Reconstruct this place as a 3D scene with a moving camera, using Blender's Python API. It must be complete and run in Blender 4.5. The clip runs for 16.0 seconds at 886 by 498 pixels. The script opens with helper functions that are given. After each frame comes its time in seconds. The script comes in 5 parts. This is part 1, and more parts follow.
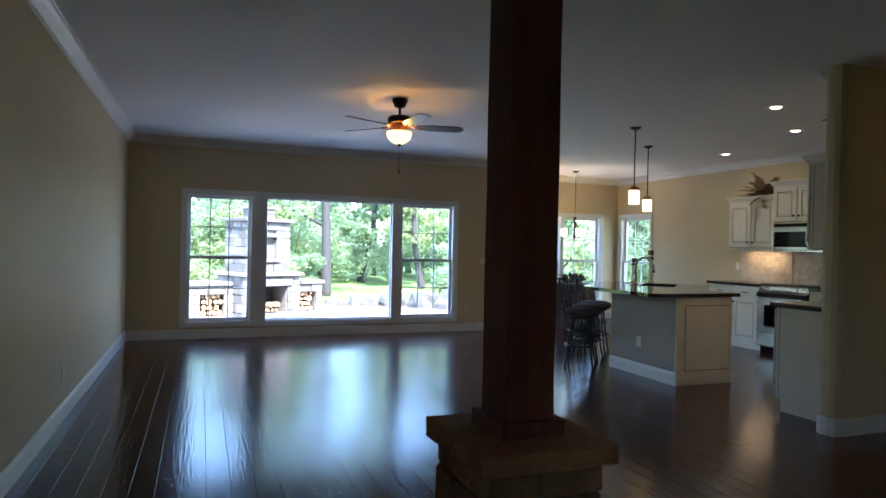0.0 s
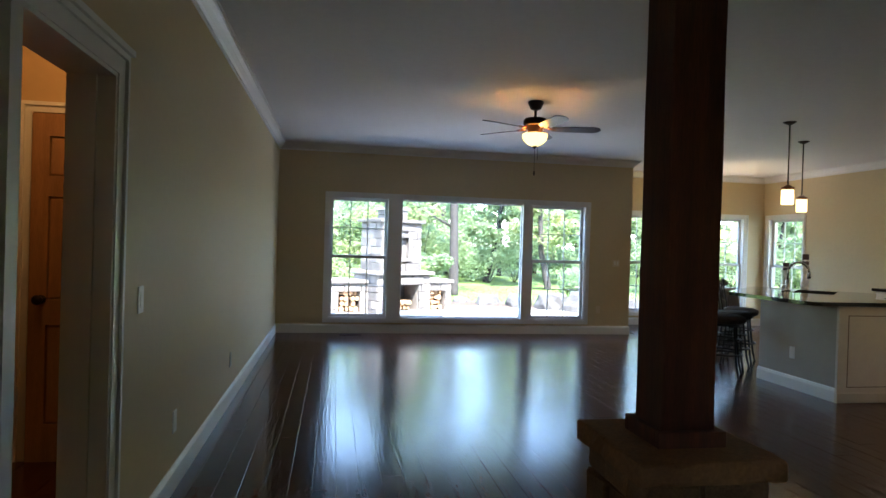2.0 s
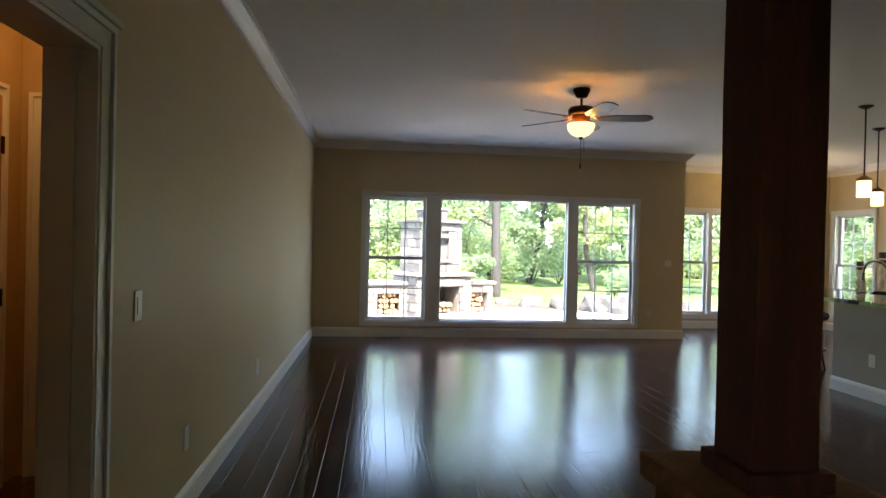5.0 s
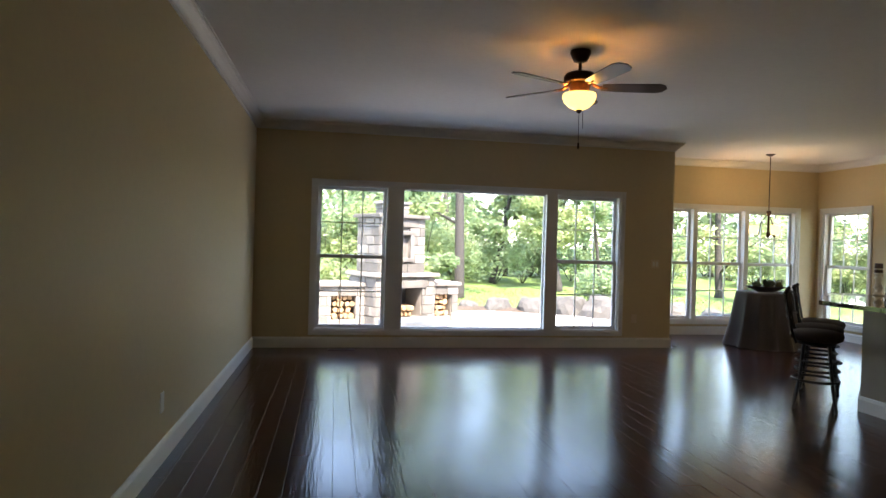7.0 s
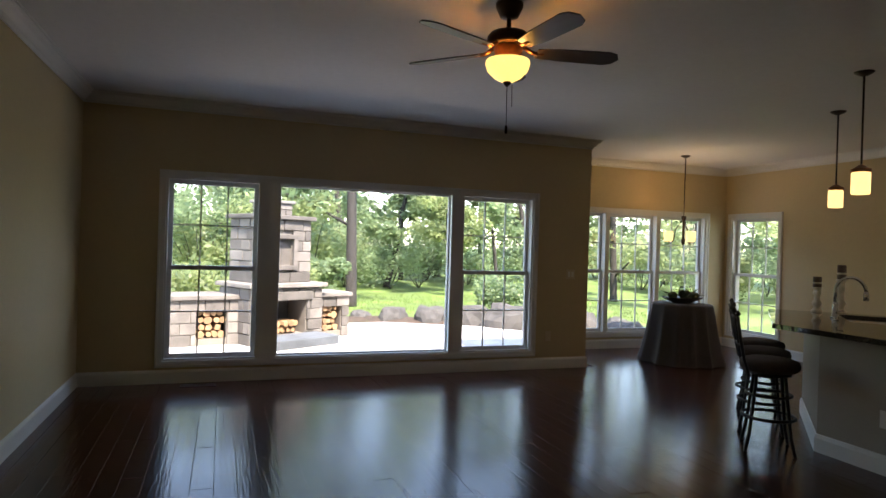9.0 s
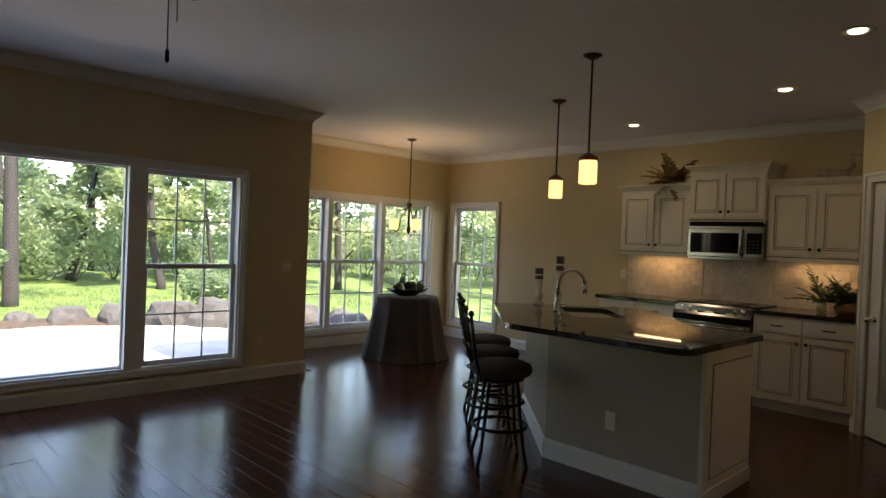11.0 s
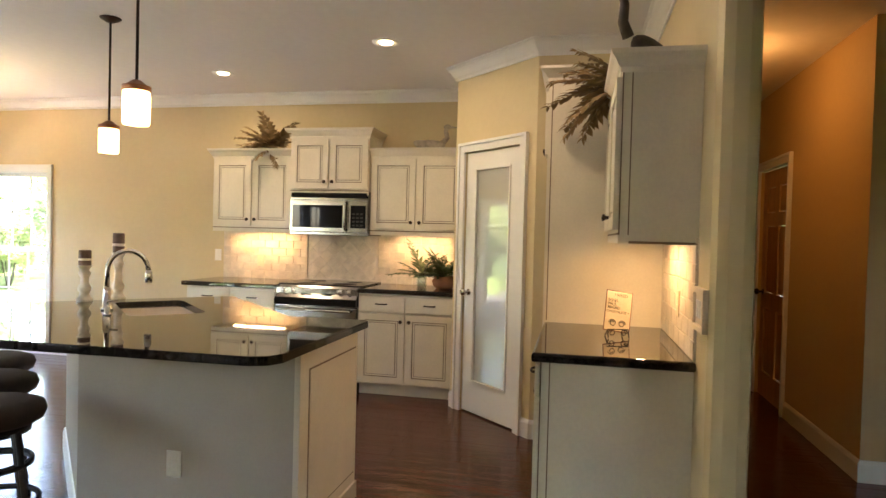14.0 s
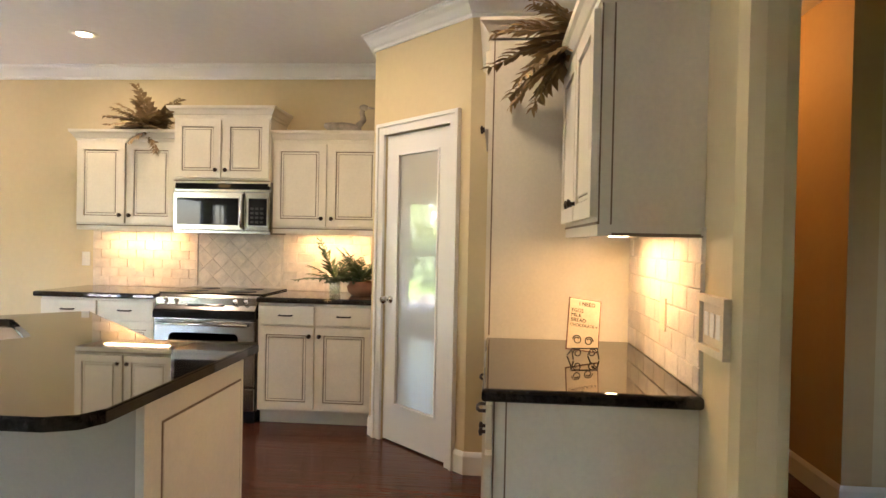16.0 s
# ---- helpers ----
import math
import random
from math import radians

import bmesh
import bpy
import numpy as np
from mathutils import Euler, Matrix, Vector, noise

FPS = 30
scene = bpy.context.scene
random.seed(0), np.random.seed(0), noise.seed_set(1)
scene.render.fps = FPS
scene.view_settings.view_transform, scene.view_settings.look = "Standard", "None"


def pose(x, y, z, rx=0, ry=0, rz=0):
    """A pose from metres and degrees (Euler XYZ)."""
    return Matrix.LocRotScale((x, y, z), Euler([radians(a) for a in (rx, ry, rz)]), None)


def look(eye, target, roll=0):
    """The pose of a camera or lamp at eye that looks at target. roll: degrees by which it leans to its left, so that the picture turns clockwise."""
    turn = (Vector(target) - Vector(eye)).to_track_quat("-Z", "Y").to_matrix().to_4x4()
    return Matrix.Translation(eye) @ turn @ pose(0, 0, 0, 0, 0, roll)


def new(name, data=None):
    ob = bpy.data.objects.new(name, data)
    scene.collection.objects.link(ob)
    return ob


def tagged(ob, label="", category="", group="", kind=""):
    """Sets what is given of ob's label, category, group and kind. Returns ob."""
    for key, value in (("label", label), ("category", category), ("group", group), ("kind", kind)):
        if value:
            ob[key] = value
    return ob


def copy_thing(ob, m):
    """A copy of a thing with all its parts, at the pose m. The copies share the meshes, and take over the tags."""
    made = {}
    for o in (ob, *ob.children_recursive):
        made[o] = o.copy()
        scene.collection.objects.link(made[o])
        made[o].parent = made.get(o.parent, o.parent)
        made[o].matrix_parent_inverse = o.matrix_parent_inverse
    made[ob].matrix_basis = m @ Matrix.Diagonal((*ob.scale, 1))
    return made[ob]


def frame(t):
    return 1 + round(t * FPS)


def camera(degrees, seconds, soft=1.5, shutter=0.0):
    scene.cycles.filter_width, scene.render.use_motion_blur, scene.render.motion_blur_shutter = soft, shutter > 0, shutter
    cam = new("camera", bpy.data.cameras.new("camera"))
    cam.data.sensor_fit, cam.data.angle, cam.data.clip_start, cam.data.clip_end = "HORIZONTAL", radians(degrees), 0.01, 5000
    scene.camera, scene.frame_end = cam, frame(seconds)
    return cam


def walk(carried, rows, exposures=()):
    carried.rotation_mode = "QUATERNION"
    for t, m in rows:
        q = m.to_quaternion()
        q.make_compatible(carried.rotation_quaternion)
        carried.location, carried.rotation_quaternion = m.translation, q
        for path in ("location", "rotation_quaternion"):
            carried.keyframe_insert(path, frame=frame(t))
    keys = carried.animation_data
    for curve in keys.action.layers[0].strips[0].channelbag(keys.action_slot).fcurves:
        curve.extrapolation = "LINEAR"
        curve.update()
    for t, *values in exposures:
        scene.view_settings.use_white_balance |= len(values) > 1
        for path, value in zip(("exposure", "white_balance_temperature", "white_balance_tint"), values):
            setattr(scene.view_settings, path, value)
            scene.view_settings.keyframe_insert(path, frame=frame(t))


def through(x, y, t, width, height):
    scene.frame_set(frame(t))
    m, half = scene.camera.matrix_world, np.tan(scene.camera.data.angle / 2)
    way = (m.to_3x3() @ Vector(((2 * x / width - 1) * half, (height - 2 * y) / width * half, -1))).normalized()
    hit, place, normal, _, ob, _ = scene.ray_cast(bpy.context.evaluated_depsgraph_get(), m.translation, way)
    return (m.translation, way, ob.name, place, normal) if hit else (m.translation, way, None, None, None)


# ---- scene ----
cam = camera(70.5, 16.0)
PATH = [
    (0, (0.937, -9.242, 1.327), (1.654, -7.375, 1.322), 1.26),
    (0.5, (0.879, -9.266, 1.338), (1.512, -7.368, 1.330), 1.61),
    (1, (0.832, -9.279, 1.342), (1.374, -7.353, 1.332), 1.72),
    (1.5, (0.821, -9.279, 1.346), (1.253, -7.326, 1.333), 1.71),
    (2, (0.811, -9.271, 1.339), (1.152, -7.301, 1.324), 1.71),
    (2.5, (0.807, -9.252, 1.327), (1.075, -7.270, 1.313), 1.54),
    (3, (0.810, -9.211, 1.313), (1.033, -7.224, 1.298), 1.48),
    (5.5, (0.915, -8.700, 1.324), (1.121, -6.711, 1.310), 1.31),
    (6, (0.901, -8.416, 1.321), (1.157, -6.433, 1.306), 1.41),
    (6.5, (0.917, -8.110, 1.314), (1.219, -6.133, 1.296), 1.52),
    (7, (0.965, -7.796, 1.311), (1.303, -5.825, 1.294), 1.64),
    (7.5, (1.026, -7.479, 1.318), (1.407, -5.516, 1.306), 1.57),
    (8, (1.087, -7.167, 1.345), (1.534, -5.217, 1.338), 1.73),
    (10.5, (1.660, -5.892, 1.437), (2.847, -4.283, 1.416), 2.04),
    (11, (1.863, -5.743, 1.432), (3.253, -4.305, 1.411), 2.25),
    (11.5, (2.061, -5.621, 1.429), (3.629, -4.380, 1.416), 1.82),
    (12, (2.242, -5.541, 1.427), (3.952, -4.505, 1.414), 1.88),
    (12.5, (2.420, -5.488, 1.417), (4.237, -4.654, 1.404), 1.85),
    (13, (2.579, -5.439, 1.407), (4.469, -4.784, 1.386), 1.53),
    (13.5, (2.746, -5.395, 1.394), (4.679, -4.883, 1.363), 1.66),
    (14, (2.940, -5.384, 1.383), (4.895, -4.966, 1.343), 1.49),
    (14.5, (3.142, -5.362, 1.367), (5.109, -5.005, 1.328), 1.44),
    (15, (3.356, -5.299, 1.355), (5.336, -5.017, 1.317), 1.65),
    (15.5, (3.537, -5.261, 1.352), (5.525, -5.041, 1.319), 1.41),
    (16, (3.675, -5.243, 1.351), (5.668, -5.080, 1.324), 1.16),
]
EXPO = [(0.0, 4.15, 5350, 12), (3.0, 4.22, 6250, 10), (5.5, 4.2, 6800, 14), (8.0, 3.45, 7000, 15), (10.5, 2.92, 7100, 16), (11.2, 3.3, 7300, 16), (12.5, 4.6, 7700, 19), (13.5, 5.25, 7500, 19), (14.5, 5.72, 6900, 20), (16.0, 5.82, 6600, 20)]
walk(cam, [(t, look(eye, target, roll)) for t, eye, target, roll in PATH], EXPO)

# ---- world, sun and exposure ----
world = bpy.data.worlds.new("world")
scene.world = world
world.use_nodes = True
wn = world.node_tree
sky = wn.nodes.new("ShaderNodeTexSky")
sky.sky_type, sky.sun_disc = "NISHITA", False
sky.sun_elevation, sky.sun_rotation = radians(56), radians(170)
wn.links.new(sky.outputs[0], wn.nodes["Background"].inputs[0])
wn.nodes["Background"].inputs[1].default_value = 0.15
sun = new("sun", bpy.data.lights.new("sun", "SUN"))
sun.data.energy, sun.data.angle, sun.data.color = 2.9, radians(0.6), (1.0, 0.95, 0.86)
sun.matrix_world = look((20 * math.sin(radians(170)), 20 * math.cos(radians(170)), 29.7), (0, 0, 0))


def lamp(name, kind, m, watts, colour, size=0.1, size_y=None):
    data = bpy.data.lights.new(name, kind)
    data.energy, data.color = watts, colour
    if kind == "AREA":
        data.size = size
        if size_y:
            data.shape, data.size_y = "RECTANGLE", size_y
    else:
        data.shadow_soft_size = size
    ob = new(name, data)
    ob.matrix_world = m
    return ob


# watts of the house lamps
CAN_W, UC_W, HALL_W, VEST_W, FAN_W, NOOK_W = 0.23, 0.12, 0.18, 0.4, 1.1, 1.8


# ---- materials ----
def mat(name, colour, rough=0.5, metal=0.0, var=0.12, scale=6.0, bump=0.0, bscale=60.0, stretch=(1, 1, 1), fine=0.05, per=0.0, coat=0.0, emit=None, strength=0.0, spec=0.5, sheen=0.0):
    """A surface with large and fine variation of its colour and gloss, and a fine relief."""
    m = bpy.data.materials.new(name)
    m.use_nodes = True
    t = m.node_tree
    n, l = t.nodes, t.links
    b = n["Principled BSDF"]
    tex = n.new("ShaderNodeTexCoord")
    mp = n.new("ShaderNodeMapping")
    mp.inputs["Scale"].default_value = stretch
    l.new(tex.outputs["Object"], mp.inputs[0])
    if per:
        shift, far = n.new("ShaderNodeObjectInfo"), n.new("ShaderNodeVectorMath")
        far.operation = "SCALE"
        far.inputs[0].default_value = (37.0, 53.0, 19.0)
        l.new(shift.outputs["Random"], far.inputs["Scale"])
        l.new(far.outputs[0], mp.inputs["Location"])
    big, small = n.new("ShaderNodeTexNoise"), n.new("ShaderNodeTexNoise")
    big.inputs["Scale"].default_value, big.inputs["Detail"].default_value = scale, 4
    small.inputs["Scale"].default_value, small.inputs["Detail"].default_value = scale * 14, 3
    l.new(mp.outputs[0], big.inputs["Vector"])
    l.new(mp.outputs[0], small.inputs["Vector"])
    r1 = n.new("ShaderNodeMapRange")
    r1.inputs[1].default_value, r1.inputs[2].default_value = 0.3, 0.7
    r1.inputs[3].default_value, r1.inputs[4].default_value = 1 - var, 1 + var
    l.new(big.outputs[0], r1.inputs[0])
    r2 = n.new("ShaderNodeMapRange")
    r2.inputs[1].default_value, r2.inputs[2].default_value = 0.3, 0.7
    r2.inputs[3].default_value, r2.inputs[4].default_value = 1 - fine, 1 + fine
    l.new(small.outputs[0], r2.inputs[0])
    mul = n.new("ShaderNodeMath")
    mul.operation = "MULTIPLY"
    l.new(r1.outputs[0], mul.inputs[0])
    l.new(r2.outputs[0], mul.inputs[1])
    last = mul
    if per:
        info = n.new("ShaderNodeObjectInfo")
        r3 = n.new("ShaderNodeMapRange")
        r3.inputs[3].default_value, r3.inputs[4].default_value = 1 - per, 1 + per
        l.new(info.outputs["Random"], r3.inputs[0])
        m2 = n.new("ShaderNodeMath")
        m2.operation = "MULTIPLY"
        l.new(last.outputs[0], m2.inputs[0])
        l.new(r3.outputs[0], m2.inputs[1])
        last = m2
    sc = n.new("ShaderNodeVectorMath")
    sc.operation = "SCALE"
    sc.inputs[0].default_value = colour
    l.new(last.outputs[0], sc.inputs["Scale"])
    l.new(sc.outputs[0], b.inputs["Base Color"])
    b.inputs["Roughness"].default_value, b.inputs["Metallic"].default_value = rough, metal
    b.inputs["Specular IOR Level"].default_value = spec
    b.inputs["Coat Weight"].default_value = coat
    b.inputs["Coat Roughness"].default_value = 0.15
    b.inputs["Sheen Weight"].default_value = sheen
    rr = n.new("ShaderNodeMapRange")
    rr.inputs[3].default_value, rr.inputs[4].default_value = max(0.02, rough * 0.85), min(1, rough * 1.2)
    l.new(big.outputs[0], rr.inputs[0])
    l.new(rr.outputs[0], b.inputs["Roughness"])
    if bump:
        bn, bp = n.new("ShaderNodeTexNoise"), n.new("ShaderNodeBump")
        bn.inputs["Scale"].default_value, bn.inputs["Detail"].default_value = bscale, 3
        bp.inputs["Strength"].default_value, bp.inputs["Distance"].default_value = bump, 0.01
        l.new(mp.outputs[0], bn.inputs["Vector"])
        l.new(bn.outputs[0], bp.inputs["Height"])
        l.new(bp.outputs[0], b.inputs["Normal"])
    if emit:
        b.inputs["Emission Color"].default_value = (*emit, 1)
        b.inputs["Emission Strength"].default_value = strength
    return m


def glass_mat(name, gloss=0.03, tint=(1, 1, 1)):
    m = bpy.data.materials.new(name)
    m.use_nodes = True
    n, l = m.node_tree.nodes, m.node_tree.links
    n.remove(n["Principled BSDF"])
    a, g, x = n.new("ShaderNodeBsdfTransparent"), n.new("ShaderNodeBsdfGlossy"), n.new("ShaderNodeMixShader")
    a.inputs[0].default_value = (*tint, 1)
    g.inputs["Roughness"].default_value = 0.01
    x.inputs[0].default_value = gloss
    l.new(a.outputs[0], x.inputs[1])
    l.new(g.outputs[0], x.inputs[2])
    l.new(x.outputs[0], n["Material Output"].inputs[0])
    return m


M_WALL = mat("beige wall paint", (0.56, 0.45, 0.26), 0.55, var=0.03, scale=1.5, fine=0.02, bump=0.08, bscale=220)
# the beige paint darkened and warmed: dim orange lamplight put into the colour
M_WALL_LAMPLIT = mat("lamp tinted wall paint", (0.47, 0.33, 0.16), 0.55, var=0.03, scale=1.5, fine=0.02, bump=0.08, bscale=220)
M_CEIL = mat("white ceiling paint", (0.74, 0.72, 0.69), 0.8, var=0.02, scale=1.2, fine=0.02, bump=0.1, bscale=260)
M_TRIM = mat("white trim paint", (0.70, 0.69, 0.65), 0.35, var=0.02, scale=3, fine=0.01)
M_VINYL = mat("white vinyl", (0.66, 0.66, 0.65), 0.35, var=0.02, fine=0.01)
M_PLANK = mat("dark wood plank", (0.056, 0.02, 0.012), 0.165, var=0.25, scale=3, stretch=(6, 0.5, 1), fine=0.25, bump=0.12, bscale=9, per=0.3, spec=0.26, coat=0.0)
M_SUBFLOOR = mat("dark joint", (0.012, 0.008, 0.006), 0.5)
M_POST = mat("dark stained timber", (0.078, 0.025, 0.012), 0.65, spec=0.25, var=0.35, scale=4, stretch=(4, 4, 0.35), fine=0.2, bump=0.18, bscale=14)
M_CAPSTONE = mat("tan sandstone", (0.19, 0.09, 0.036), 0.85, spec=0.15, var=0.25, scale=5, bump=0.5, bscale=30, fine=0.15)
M_STONE = mat("ledge stone", (0.17, 0.09, 0.04), 0.9, spec=0.15, var=0.3, scale=7, bump=0.8, bscale=22, fine=0.2, per=0.3)
M_MORTAR = mat("grey mortar", (0.16, 0.14, 0.12), 0.95, bump=0.4)
M_CAB = mat("cream glazed cabinet paint", (0.66, 0.60, 0.48), 0.4, var=0.04, scale=5, fine=0.03)
M_GLAZE = mat("brown glaze line", (0.17, 0.115, 0.07), 0.55)
M_GRANITE = mat("black granite", (0.018, 0.016, 0.015), 0.028, var=0.4, scale=60, fine=0.5, spec=0.6)
M_STEEL = mat("brushed steel", (0.27, 0.255, 0.235), 0.2, 1.0, var=0.06, stretch=(1, 1, 40), scale=3)
M_CHROME = mat("brushed nickel", (0.6, 0.58, 0.55), 0.18, 1.0)
M_BLACK = mat("black enamel", (0.010, 0.010, 0.011), 0.03, spec=0.12)
M_IRON = mat("black iron", (0.02, 0.018, 0.017), 0.5, 0.4, var=0.2)
M_BRONZE = mat("oil rubbed bronze", (0.035, 0.022, 0.016), 0.4, 0.7, var=0.3)
M_COPPER = mat("aged copper", (0.35, 0.16, 0.08), 0.35, 0.9, var=0.2)
M_TILE = mat("tumbled travertine", (0.58, 0.50, 0.40), 0.6, var=0.15, scale=12, fine=0.1, bump=0.3, bscale=40, per=0.09)
M_GROUT = mat("grout", (0.62, 0.55, 0.45), 0.95)
M_CLOTH = mat("grey woven tablecloth", (0.078, 0.07, 0.075), 0.95, var=0.1, scale=40, fine=0.15, bump=0.3, bscale=300, sheen=0.3)
M_SEAT = mat("brown seat cloth", (0.06, 0.04, 0.032), 0.9, var=0.2, scale=30, bump=0.4, bscale=200)
M_ISLAND = mat("taupe island paint", (0.40, 0.35, 0.28), 0.55, var=0.03, fine=0.02, bump=0.06, bscale=200)
M_PLATE = mat("white switch plastic", (0.75, 0.73, 0.68), 0.35, var=0.01)
M_IVORY = mat("ivory switch plate", (0.62, 0.52, 0.36), 0.4, var=0.02)
M_FANBLADE = mat("dark fan blade wood", (0.05, 0.035, 0.028), 0.4, var=0.3, scale=3, stretch=(1, 8, 1))


def leaf_mat(name, colour, through):
    """Thin leaves: lit on one side, and light shows through from the other."""
    m = mat(name, colour, 0.55, var=0.45, scale=0.9, fine=0.35)
    n, l = m.node_tree.nodes, m.node_tree.links
    t, x = n.new("ShaderNodeBsdfTranslucent"), n.new("ShaderNodeMixShader")
    t.inputs[0].default_value = (*through, 1)
    x.inputs[0].default_value = 0.5
    l.new(n["Principled BSDF"].outputs[0], x.inputs[1])
    l.new(t.outputs[0], x.inputs[2])
    l.new(x.outputs[0], n["Material Output"].inputs[0])
    return m


M_LEAF = leaf_mat("green leaves", (0.08, 0.12, 0.055), (0.36, 0.46, 0.25))
M_LEAF2 = leaf_mat("yellow green leaves", (0.12, 0.15, 0.06), (0.45, 0.52, 0.26))
M_GLASS = glass_mat("window glass")
M_WOODDOOR = mat("stained pine door", (0.36, 0.19, 0.08), 0.45, var=0.2, scale=3, stretch=(6, 6, 0.5), fine=0.12)
M_FROST = bpy.data.materials.new("frosted glass")
M_FROST.use_nodes = True
_b = M_FROST.node_tree.nodes["Principled BSDF"]
_b.inputs["Base Color"].default_value = (0.42, 0.44, 0.41, 1)
_b.inputs["Roughness"].default_value = 0.03
_b.inputs["IOR"].default_value = 2.4
M_SHADE = mat("lit amber shade", (0.8, 0.6, 0.35), 0.4, emit=(1.0, 0.62, 0.23), strength=0.24)
M_BOWL = mat("lit alabaster bowl", (0.8, 0.6, 0.3), 0.4, emit=(1.0, 0.62, 0.16), strength=0.24)
M_BULB = mat("lit bulb", (0.9, 0.85, 0.7), 0.4, emit=(1.0, 0.78, 0.5), strength=0.6)
M_BARK = mat("grey bark", (0.022, 0.019, 0.017), 0.9, var=0.35, scale=6, stretch=(3, 3, 0.6), bump=0.9, bscale=14)
M_GRASS = mat("lawn", (0.07, 0.115, 0.02), 0.85, var=0.45, scale=1.2, fine=0.3, bump=0.8, bscale=60)
M_PATIO = mat("pale paving", (0.40, 0.38, 0.36), 0.8, var=0.2, scale=3, fine=0.1, bump=0.3)
M_FPSTONE = mat("cut limestone block", (0.115, 0.104, 0.094), 0.85, var=0.3, scale=4, bump=0.6, bscale=24, fine=0.15, per=0.38)
M_BOULDER = mat("boulder", (0.052, 0.049, 0.046), 0.9, var=0.35, scale=3, bump=0.8, bscale=14)
# hearth stone made darker and bluer: the shade it lies in is coloured in
M_HEARTH_SHADED = mat("shaded blue grey hearth stone", (0.07, 0.08, 0.092), 0.8, var=0.25, scale=4, bump=0.5, bscale=24)
M_LOG = mat("split firewood", (0.24, 0.145, 0.075), 0.85, var=0.3, scale=8, per=0.3)
M_MULCH = mat("brown mulch", (0.04, 0.026, 0.017), 0.95, var=0.5, scale=9, fine=0.5, bump=1.0, bscale=40)
M_SOOT = mat("sooty firebox", (0.05, 0.045, 0.04), 0.95)


# ---- building blocks ----
def box(bm, x0, x1, y0, y1, z0, z1, bevel=0.0):
    v = [bm.verts.new((x, y, z)) for z in (z0, z1) for x, y in ((x0, y0), (x1, y0), (x1, y1), (x0, y1))]
    f = [bm.faces.new([v[i] for i in q]) for q in ((3, 2, 1, 0), (4, 5, 6, 7), (0, 1, 5, 4), (1, 2, 6, 5), (2, 3, 7, 6), (3, 0, 4, 7))]
    if bevel:
        bmesh.ops.bevel(bm, geom=list({e for q in f for e in q.edges}), offset=bevel, segments=2, affect="EDGES", profile=0.6)
    return bm


def cube(x0, x1, y0, y1, z0, z1, bevel=0.0):
    return box(bmesh.new(), x0, x1, y0, y1, z0, z1, bevel)


def lathe(profile, seg=24, bm=None, at=(0, 0, 0), hollow=False):
    """A turned body from (radius, height) pairs."""
    bm = bm or bmesh.new()
    rings = []
    for r, z in profile:
        rings.append([bm.verts.new((at[0] + max(r, 1e-4) * math.cos(6.28319 * i / seg), at[1] + max(r, 1e-4) * math.sin(6.28319 * i / seg), at[2] + z)) for i in range(seg)])
    for a, b in zip(rings, rings[1:]):
        for i in range(seg):
            bm.faces.new((a[i], a[(i + 1) % seg], b[(i + 1) % seg], b[i]))
    if not hollow:
        bm.faces.new(rings[0][::-1])
    bm.faces.new(rings[-1])
    for f in bm.faces:
        f.smooth = True
    return bm


def tube(points, r, seg=8, bm=None, taper=None):
    """A round bar along points."""
    bm = bm or bmesh.new()
    pts = [Vector(p) for p in points]
    rings = []
    side = None
    for i, p in enumerate(pts):
        d = (pts[min(i + 1, len(pts) - 1)] - pts[max(i - 1, 0)]).normalized()
        if side is None:
            side = d.orthogonal().normalized()
        side = (side - d * side.dot(d)).normalized()
        up = d.cross(side)
        rad = r if taper is None else r + (taper - r) * i / (len(pts) - 1)
        rings.append([bm.verts.new(p + rad * (math.cos(6.28319 * k / seg) * side + math.sin(6.28319 * k / seg) * up)) for k in range(seg)])
    for a, b in zip(rings, rings[1:]):
        for i in range(seg):
            bm.faces.new((a[i], a[(i + 1) % seg], b[(i + 1) % seg], b[i])).smooth = True
    bm.faces.new(rings[0][::-1])
    bm.faces.new(rings[-1])
    return bm


def prism(outline, z0, z1, bevel=0.0, bm=None):
    """A flat slab with that outline."""
    bm = bm or bmesh.new()
    a = [bm.verts.new((x, y, z0)) for x, y in outline]
    b = [bm.verts.new((x, y, z1)) for x, y in outline]
    bm.faces.new(a[::-1])
    bm.faces.new(b)
    n = len(a)
    for i in range(n):
        bm.faces.new((a[i], a[(i + 1) % n], b[(i + 1) % n], b[i]))
    bmesh.ops.recalc_face_normals(bm, faces=bm.faces)
    if bevel:
        bmesh.ops.bevel(bm, geom=[e for e in bm.edges if abs(e.verts[0].co.z - e.verts[1].co.z) < 1e-5], offset=bevel, segments=3, affect="EDGES", profile=0.5)
    return bm


